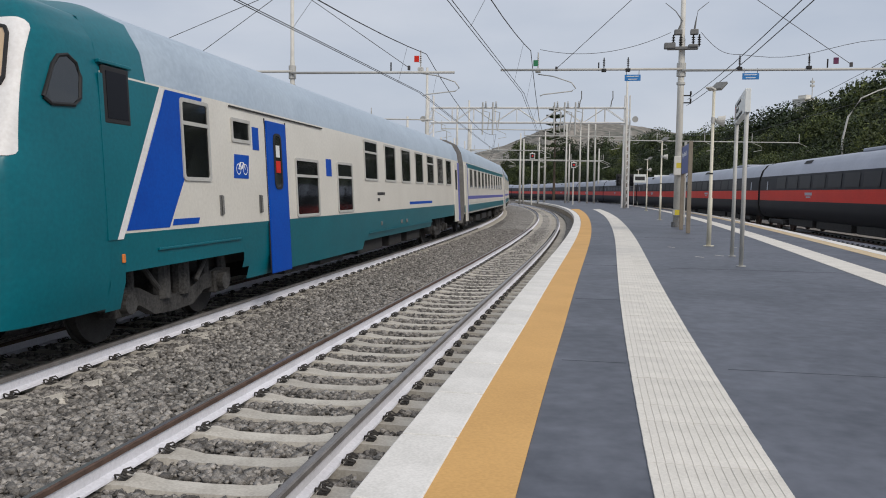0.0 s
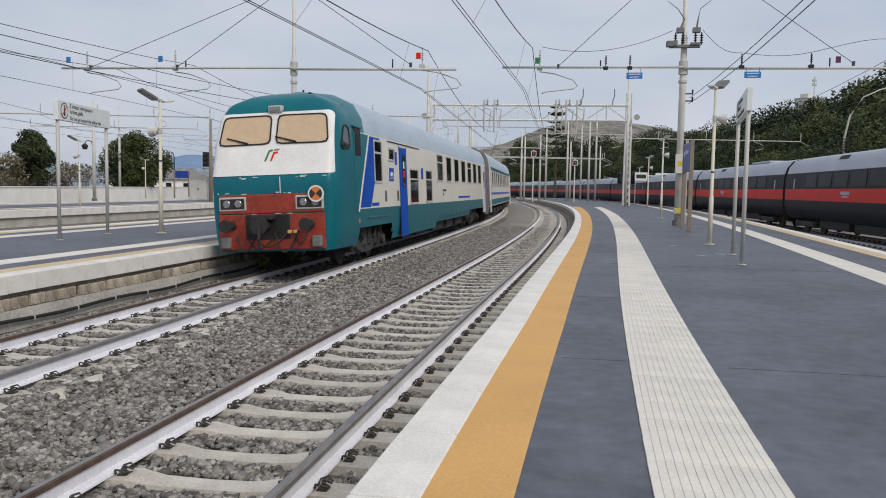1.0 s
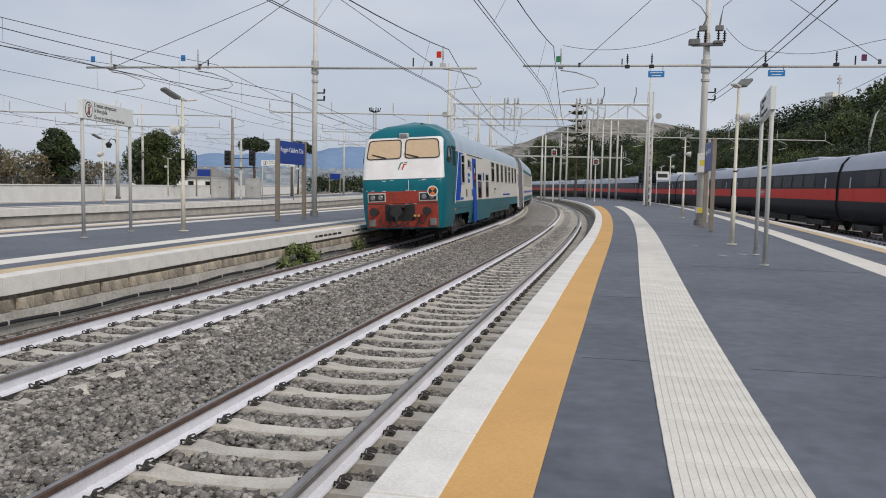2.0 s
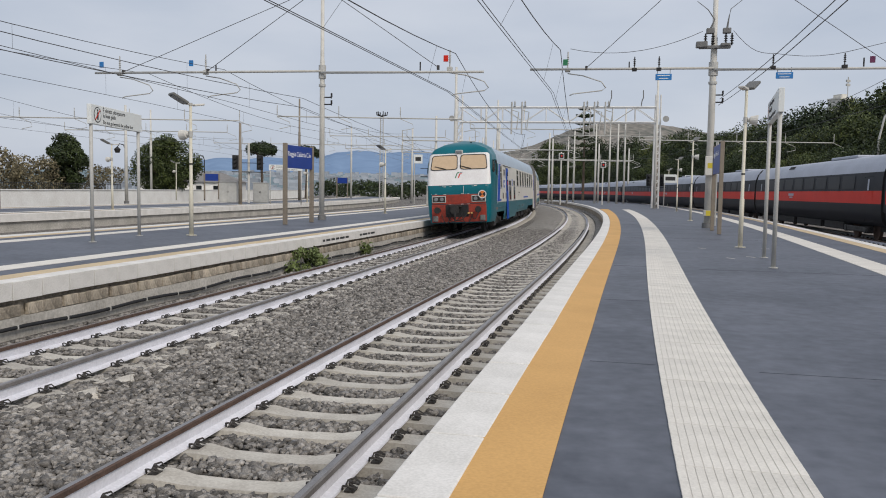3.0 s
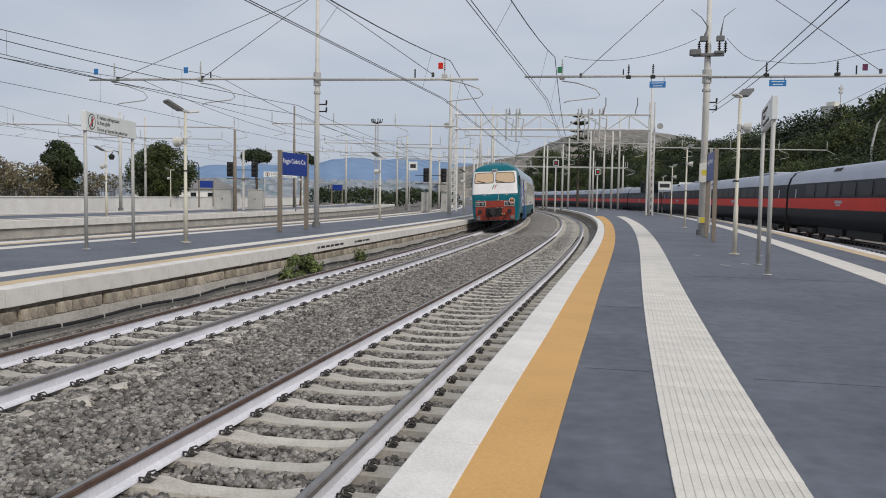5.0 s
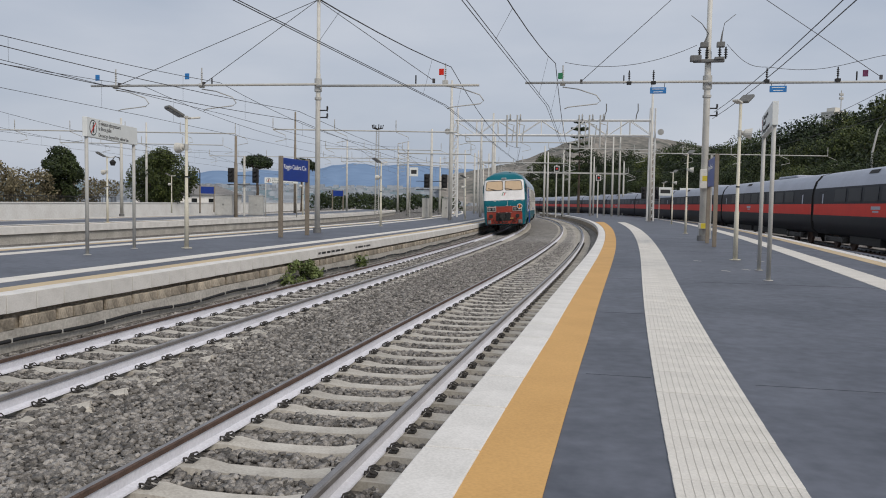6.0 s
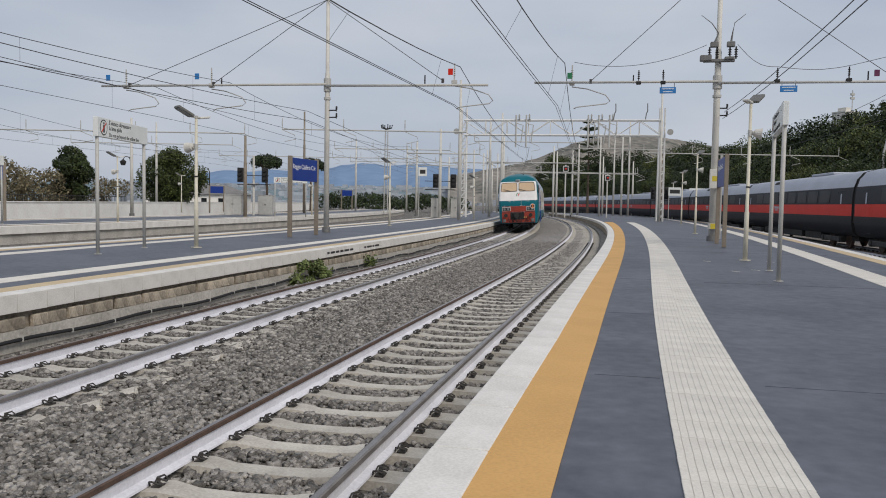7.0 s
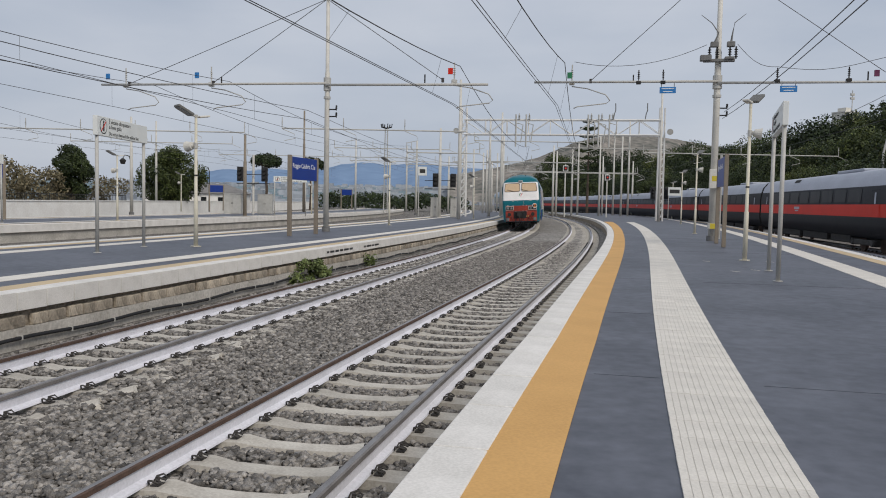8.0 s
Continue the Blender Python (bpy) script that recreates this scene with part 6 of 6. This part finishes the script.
def leaf_mesh(name, clumps, count, size, seed, material):
    """Leaf cards scattered through clumps: (centre, radii)."""
    rng = np.random.default_rng(seed)
    c = np.array([k[0] for k in clumps], float)
    r = np.array([k[1] for k in clumps], float)
    vol = np.prod(r, 1) ** .67
    i = rng.choice(len(clumps), count, p=vol / vol.sum())
    d = rng.normal(size=(count, 3))
    d /= np.linalg.norm(d, axis=1)[:, None]
    p = c[i] + r[i] * d * (0.62 + 0.45 * rng.random((count, 1)) ** .6)
    u = rng.normal(size=(count, 3))
    u /= np.linalg.norm(u, axis=1)[:, None]
    w = np.cross(u, d + .4 * rng.normal(size=(count, 3)))
    w /= np.linalg.norm(w, axis=1)[:, None] + 1e-9
    sz = size * (.55 + .9 * rng.random((count, 1)))
    u, w = u * sz, w * sz * .6
    v = np.stack([p - u, p - .15 * u + w, p + u, p + .1 * u - w], 1)
    me = bpy.data.meshes.new(name)
    me.vertices.add(4 * count)
    me.vertices.foreach_set("co", v.reshape(-1))
    me.loops.add(4 * count)
    me.loops.foreach_set("vertex_index", np.arange(4 * count, dtype=np.int32))
    me.polygons.add(count)
    me.polygons.foreach_set("loop_start", np.arange(0, 4 * count, 4, dtype=np.int32))
    me.update(calc_edges=True)
    me.materials.append(material)
    return me


def crown_clumps(rng, n, w, z0, z1, lump):
    out = []
    for k in range(n):
        t = rng.random()
        z = z0 + (z1 - z0) * t
        rad = w * (1 - (2 * t - .85) ** 2 * .55) * (rng.random() ** .5)
        a = rng.random() * 6.283
        s = lump * (.6 + .7 * rng.random())
        out.append(((rad * math.cos(a), rad * math.sin(a), z), (s, s, s * .8)))
    return out


def tree(m, label, h, w, z0, lump, nc, leaves, leaf, seed, material, group, lean=.1):
    rng = np.random.default_rng(seed)
    t = thing("tree", label, "tree", m, group)
    bm = bmesh.new()
    tube(bm, [(0, 0, -.4), (.02, .03, z0 * .5), (lean, .05, z0), (lean * 1.5, 0, z0 + (h - z0) * .6)], [w * .075, w * .06, w * .05, w * .015], 8)
    for k in range(7):
        a, q = rng.random() * 6.283, rng.random()
        zb = z0 * .8 + (h - z0) * .35 * q
        tube(bm, [(lean * .8, .03, zb), (math.cos(a) * w * .35, math.sin(a) * w * .35, zb + (h - z0) * .25), (math.cos(a) * w * .7, math.sin(a) * w * .7, zb + (h - z0) * .42)], [w * .03, w * .02, w * .006], 5)
    part("trunk", bm, M_BARK, t)
    cl = crown_clumps(rng, nc, w, z0, h - lump * .6, lump)
    ob = new("crown", leaf_mesh("crown", cl, leaves, leaf, seed, material))
    ob.parent = t
    return t


# behind the white wall
tree(pose(-33.9, 73, .3), "bushy dark green tree behind the white wall", 6.7, 1.5, 1.0, .72, 40, 10000, .11, 3, M_LEAFM, "trees behind the wall")
tree(pose(-33.6, 99, .3), "broad round dark tree behind the white wall", 7.7, 3.9, 1.2, 1.0, 120, 26000, .12, 5, M_LEAFM, "trees behind the wall", .3)
for x, y, w, h, sd in ((-24.4, 110, 2.7, 8.2, 8), (-21.8, 131, 3.0, 9.0, 9)):
    rng = np.random.default_rng(sd)
    t = thing("umbrella_pine", "umbrella pine with a bare trunk and flat dark crown", "tree", pose(x, y, .2), "umbrella pines")
    bm = bmesh.new()
    tube(bm, [(0, 0, -.3), (.15, 0, h * .4), (-.1, 0, h * .72)], [.22, .18, .14], 8)
    for a in range(6):
        tube(bm, [(-.1, 0, h * .7), (w * .55 * math.cos(a), w * .55 * math.sin(a), h * .86)], [.1, .04], 5)
    part("trunk", bm, M_BARK, t)
    cl = [((w * .75 * math.cos(a) * q, w * .75 * math.sin(a) * q, h * (.80 + .13 * (1 - q))), (.85, .85, .6)) for a, q in zip(rng.random(26) * 6.28, rng.random(26) ** .5)]
    ob = new("crown", leaf_mesh("crown", cl, 5200, .14, sd, M_LEAFD))
    ob.parent = t

# brushwood above the wall and the far hedge
rng = np.random.default_rng(11)
cl = [((-35.0 + rng.normal() * .8 + (0 if y < 76 else 1.0), y, 1.7 + 2.1 * rng.random() * (1.35 - .02 * max(0, y - 50))), (1.0, 1.2, .9)) for y in np.linspace(44, 80, 46)]
tagged(new("brushwood", leaf_mesh("brushwood", cl, 16000, .12, 12, M_LEAFB)), "tangled dry brown brushwood above the white wall", "bushes", kind="stuff")
cl = [((x, 178 + rng.normal() * 4 - .8 * x, 0.8 + 2.4 * rng.random()), (2.2, 2.2, 1.2)) for x in np.linspace(-30, 4, 60)]
tagged(new("hedge", leaf_mesh("hedge", cl, 11000, .24, 14, M_LEAFD)), "low green hedge and trees beyond the sidings", "hedge", kind="stuff")

# weeds at the foot of the platform wall
for s, w, h, nn, sd in ((21.3, .48, .42, 900, 21), (20.4, .22, .2, 260, 22), (26.4, .2, .3, 260, 23), (22.1, .3, .25, 300, 24)):
    rng = np.random.default_rng(sd)
    cl = [((rng.normal() * .1, rng.normal() * w * .5, h * rng.random()), (.12, .2, .14)) for _ in range(9)]
    ob = new("weed", leaf_mesh("weed", cl, nn, .045, sd, M_WEED))
    ob.matrix_basis = along(2, s, -1.48, -.18)
    tagged(ob, "green weed growing at the foot of the platform wall", "weed", "weeds along the wall")

# wooded slope behind the express train
def past_line(u, off):
    """How far ahead a sight line leaves the far track behind it."""
    best = 400.0
    for q in np.arange(8, 290, 2.0):
        p = at(4, q, off)
        if p.x / p.y <= u:
            best = p.y
            break
    return max(best, 20.0)


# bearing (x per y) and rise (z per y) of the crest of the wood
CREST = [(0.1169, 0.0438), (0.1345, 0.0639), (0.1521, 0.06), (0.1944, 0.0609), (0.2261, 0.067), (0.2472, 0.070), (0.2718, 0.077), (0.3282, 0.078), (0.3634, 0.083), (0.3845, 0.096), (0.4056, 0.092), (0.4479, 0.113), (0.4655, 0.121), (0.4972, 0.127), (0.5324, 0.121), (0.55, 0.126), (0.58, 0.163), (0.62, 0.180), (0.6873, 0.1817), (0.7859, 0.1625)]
PROTO = []
for k, (material, lump) in enumerate(((M_LEAFD, .17), (M_LEAFM, .16), (M_LEAFD, .13), (M_LEAFM, .14))):
    t = tree(pose(0, 0, 0), "dense dark green tree on the wooded slope", 1.0, .36, .18, lump, 44, 15000, .0125, 40 + k, material, "trees of the wooded slope", .01)
    PROTO.append(t)
rng = np.random.default_rng(5)
spots = []
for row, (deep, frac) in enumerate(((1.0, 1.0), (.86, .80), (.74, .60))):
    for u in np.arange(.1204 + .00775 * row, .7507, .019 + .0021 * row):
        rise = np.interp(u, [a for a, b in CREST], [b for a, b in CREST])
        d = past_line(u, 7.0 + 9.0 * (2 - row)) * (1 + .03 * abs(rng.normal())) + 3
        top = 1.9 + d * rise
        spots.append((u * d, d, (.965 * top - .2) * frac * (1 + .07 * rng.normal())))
first = set()
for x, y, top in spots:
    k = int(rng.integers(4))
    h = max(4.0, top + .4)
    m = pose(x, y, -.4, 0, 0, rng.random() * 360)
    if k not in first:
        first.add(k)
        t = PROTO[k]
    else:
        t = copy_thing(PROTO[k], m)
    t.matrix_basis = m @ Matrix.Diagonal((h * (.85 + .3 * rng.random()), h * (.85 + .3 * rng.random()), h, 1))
for k in range(4):
    if k not in first:
        PROTO[k].matrix_basis = pose(60, 120, -.4) @ Matrix.Diagonal((10, 10, 10, 1))

# bank of undergrowth closing the view; its dark colour paints the shade under the crowns
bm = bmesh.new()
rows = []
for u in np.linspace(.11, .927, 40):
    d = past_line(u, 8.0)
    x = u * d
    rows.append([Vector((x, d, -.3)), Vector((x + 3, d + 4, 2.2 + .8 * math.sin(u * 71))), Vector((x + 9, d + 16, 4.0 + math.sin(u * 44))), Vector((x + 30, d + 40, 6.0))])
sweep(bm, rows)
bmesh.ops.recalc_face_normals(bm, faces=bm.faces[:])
tagged(link("wooded_bank", bm, M_UNDER), "overgrown bank behind the far track, shade painted dark", "bank", kind="structure")
rng = np.random.default_rng(31)
cl = []
for u in np.linspace(.1134, .856, 130):
    d = past_line(u, 7.0)
    cl.append(((u * d + rng.normal() * .6, d, .6 + 2.6 * rng.random()), (d * .018, d * .018, d * .014)))
tagged(new("undergrowth", leaf_mesh("undergrowth", cl, 15000, .22, 33, M_LEAFD)), "dense dark green undergrowth along the far track", "bushes", kind="stuff")

# tall conifer with tiered branches behind the gantry
t = thing("conifer", "tiered araucaria-like conifer behind the gantry", "tree", pose(27.6, 155, 0))
bm = bmesh.new()
tube(bm, [(0, 0, -.3), (0, 0, 18)], [.3, .06], 8)
part("trunk", bm, M_BARK, t)
cl = []
rng = np.random.default_rng(17)
for k in range(9):
    z = 6.5 + k * 1.4
    for a in range(6):
        aa = a * 1.05 + k * .4
        rr = (3.4 - .28 * k)
        for q in (.45, .8, 1.0):
            cl.append(((rr * q * math.cos(aa), rr * q * math.sin(aa), z + .35 * q), (.38, .38, .2)))
ob = new("crown", leaf_mesh("crown", cl, 5200, .17, 19, M_LEAFD))
ob.parent = t

# ---------------------------------------------------------------- walls, houses, distance
bm = bmesh.new()
box(bm, -31.8, -31.5, 20, 190, -.3, 1.42)
box(bm, -31.86, -31.44, 20, 190, 1.42, 1.5)
tagged(link("boundary_wall", bm, M_WHITEWALL), "long low whitewashed boundary wall", "wall", kind="structure")
bm = bmesh.new()
for y in np.arange(40, 80, .35):
    tube(bm, [(-31.65, y, 1.5), (-31.65, y, 2.05)], .02, 4)
tube(bm, [(-31.65, 40, 2.0), (-31.65, 80, 2.0)], .025, 4)
tagged(link("railing", bm, M_DARK), "dark iron railing on the white wall", "railing", kind="stuff")


def house(x, y, z, w, d, h, rz, wall, roof, hip=1.2, label="low white house with a grey hipped roof"):
    t = thing("house", label, "house", pose(x, y, z, 0, 0, rz))
    bm = bmesh.new()
    box(bm, -w / 2, w / 2, -d / 2, d / 2, 0, h)
    part("wall", bm, wall, t)
    bm = bmesh.new()
    e = .4
    vs = [bm.verts.new(p) for p in ((-w / 2 - e, -d / 2 - e, h), (w / 2 + e, -d / 2 - e, h), (w / 2 + e, d / 2 + e, h), (-w / 2 - e, d / 2 + e, h), (-w / 2 + d / 2, 0, h + hip), (w / 2 - d / 2, 0, h + hip))]
    for f in ((0, 1, 5, 4), (1, 2, 5), (2, 3, 4, 5), (3, 0, 4), (3, 2, 1, 0)):
        bm.faces.new([vs[i] for i in f])
    part("roof", bm, roof, t)
    for q in np.arange(-w / 2 + 1.2, w / 2 - 1, 2.4):
        bm = bmesh.new()
        box(bm, q - .45, q + .45, -d / 2 - .03, -d / 2 + .02, h * .35, h * .8)
        wd = part("window", bm, M_WHITEG, t)
        bm = bmesh.new()
        box(bm, q - .38, q + .38, -d / 2 - .05, -d / 2 - .03, h * .38, h * .77)
        part("pane", bm, M_GLASS, wd)


house(-36.0, 118, .2, 14, 6, 2.4, 4, M_WHITEWALL, M_SLATE, 1.4)
t = thing("apartment_block", "cream apartment tower rising over the trees", "building", pose(62, 125, 0, 0, 0, 20))
bm = bmesh.new()
box(bm, -1.7, 1.0, -1.2, 1.2, 0, 16.8)
box(bm, -1.8, 1.1, -1.3, 1.3, 16.8, 17.0)
box(bm, -1.1, -.1, -.8, .8, 17.0, 17.6)
part("wall", bm, M_CREAM, t)
for z in (13.0, 15.3):
    for x in (-1.2, -.35, .5):
        bm = bmesh.new()
        box(bm, x - .35, x + .35, -1.24, -1.18, z, z + 1.2)
        part("window", bm, M_GLASS, t)
bm = bmesh.new()
tube(bm, [(.9, 0, 16.9), (.9, 0, 20.4)], .07, 5)
for z in (19.0, 19.6):
    box(bm, .55, 1.25, -.12, .12, z, z + .35)
part("antenna", bm, M_GALV, t)
# curved street lamp above the express train
t = thing("street_lamp", "tall grey street lamp with a curved arm", "street lamp", pose(32.6, 60, 0))
bm = bmesh.new()
tube(bm, [(0, 0, 0), (0, 0, 6.2), (.35, 0, 7.9), (1.3, 0, 9.3), (2.6, 0, 9.9), (3.3, 0, 10.1)], [.11, .08, .07, .06, .05, .05], 10)
part("pole", bm, M_GALV, t, "", True)
bm = bmesh.new()
box(bm, 3.2, 4.1, -.17, .17, 10.05, 10.25, bevel=.07)
part("lamp_head", bm, M_WHITEG, t)
# old lantern lamps beyond the wall
for x, y in ((-29.6, 76.0), (-15.2 - 14.0, 100.0)):
    t = thing("street_lamp", "old black lantern with a swan-neck arm", "street lamp", pose(x, y, .2), "lantern lamps")
    bm = bmesh.new()
    tube(bm, [(0, 0, 0), (0, 0, 5.0), (-.15, 0, 5.5), (-.55, 0, 5.6), (-.75, 0, 5.3)], [.09, .06, .05, .04, .04], 8)
    part("pole", bm, M_DARK, t)
    bm = bmesh.new()
    tube(bm, [(-.75, 0, 5.3), (-.75, 0, 5.1), (-.75, 0, 4.75)], [.08, .3, .18], 10)
    part("lantern", bm, M_DARK, t)


def ridge(name, prof, d, drop, material, label, seed, back=400, rough=1.0):
    """A range of hills with folds, standing along a skyline of bearings and rises."""
    bm = bmesh.new()
    rows = []
    us = np.linspace(prof[0][0], prof[-1][0], 130)
    rng = np.random.default_rng(seed)
    for i, u in enumerate(us):
        rise = np.interp(u, [a for a, b in prof], [b for a, b in prof])
        rise += .0011 * rough * noise.fractal(Vector((u * 60, seed, 0)), 1.0, 2.0, 4)
        top = 1.9 + d * rise
        x = u * d
        row = []
        for j, k in enumerate(np.linspace(0, 1, 10)):
            n = noise.noise(Vector((u * 42.6 + 23.5, k * 3.0, seed))) * rough * .10 * top * math.sin(math.pi * k)
            f = k ** .75
            yy = d - back * (1 - k)
            row.append(Vector((x * yy / d + n * .8, yy, -drop + (top + drop) * f + n)))
        row.append(Vector((x * 1.3, d * 1.3, -drop)))
        rows.append(row)
    sweep(bm, rows)
    bmesh.ops.recalc_face_normals(bm, faces=bm.faces[:])
    tagged(link(name, bm, material, True), label, "hills", kind="structure")


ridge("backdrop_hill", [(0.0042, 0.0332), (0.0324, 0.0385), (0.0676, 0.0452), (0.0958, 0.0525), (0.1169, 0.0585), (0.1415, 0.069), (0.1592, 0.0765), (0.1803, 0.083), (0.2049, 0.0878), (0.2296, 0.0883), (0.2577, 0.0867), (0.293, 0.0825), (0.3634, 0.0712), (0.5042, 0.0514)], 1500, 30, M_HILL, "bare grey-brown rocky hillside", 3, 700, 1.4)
ridge("backdrop_mountains", [(-0.7352, 0.0061), (-0.5521, 0.0118), (-0.4817, 0.0153), (-0.4254, 0.0171), (-0.3761, 0.0215), (-0.3127, 0.0291), (-0.2915, 0.0338), (-0.2704, 0.0363), (-0.2423, 0.0347), (-0.2141, 0.0381), (-0.1894, 0.0357), (-0.1577, 0.0385), (-0.1296, 0.044), (-0.1014, 0.048), (-0.0732, 0.0458), (-0.0592, 0.0446), (-0.0437, 0.0484), (-0.0239, 0.0474), (0.0113, 0.0439), (0.0465, 0.0425), (0.0817, 0.0389), (0.1239, 0.0299)], 3800, 40, M_MOUNT, "mountains across the strait, haze painted in blue", 6, 1500, 1.2)

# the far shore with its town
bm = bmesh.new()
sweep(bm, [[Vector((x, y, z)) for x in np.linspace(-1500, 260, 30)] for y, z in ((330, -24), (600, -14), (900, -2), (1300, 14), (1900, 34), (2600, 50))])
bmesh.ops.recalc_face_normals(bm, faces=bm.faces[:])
tagged(link("backdrop_shore", bm, M_SHORE), "green slopes of the far shore, haze in their colour", "hills", kind="structure")
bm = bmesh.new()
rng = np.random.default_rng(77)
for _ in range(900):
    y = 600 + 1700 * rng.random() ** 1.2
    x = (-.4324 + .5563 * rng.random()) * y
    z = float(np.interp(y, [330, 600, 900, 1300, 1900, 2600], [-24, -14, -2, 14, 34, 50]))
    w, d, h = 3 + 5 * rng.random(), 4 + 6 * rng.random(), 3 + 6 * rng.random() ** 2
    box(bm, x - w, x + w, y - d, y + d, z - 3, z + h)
tagged(link("far_town", bm, M_TOWN), "houses of a far hillside town, paled by painted haze", "town", kind="stuff")
bm = bmesh.new()
sweep(bm, [[Vector((x, y, -19.0)) for x in (-4200, -60)] for y in (-400, 4200)])
tagged(link("water", bm, M_SEA), "calm grey-blue sea of the strait", "sea", kind="structure")

# dark stencilled writing, too small to read, on the coping of the middle platform
for s0, ws in ((22.9, (.18, .34, .30, .28, .42, .3)), (26.3, (.2, .52, .2, .46))):
    q = s0
    for w in ws:
        bm = bmesh.new()
        box(bm, -.004, .0, -w / 2, w / 2, -.03, .03)
        o = part("stencil_word", bm, M_INK, bpy.data.objects["platform_middle"], "dark stencilled word on the coping")
        o.matrix_basis = along(2, q + w / 2, -1.676, ZQ - .13)
        q += w + .09
# scuffs and short paint ticks on the asphalt
for s, o in ((19.4, 4.9), (20.0, 5.4), (22.6, 4.55), (23.2, 6.2)):
    bm = bmesh.new()
    box(bm, -.02, .02, -.13, .13, 0, .004)
    ob = link("paint_mark", bm, M_TACT)
    ob.matrix_basis = along(1, s, o, ZP) @ pose(0, 0, 0, 0, 0, 35)
    tagged(ob, "short pale paint mark on the grey asphalt", "paint mark", "paint marks")


motions()
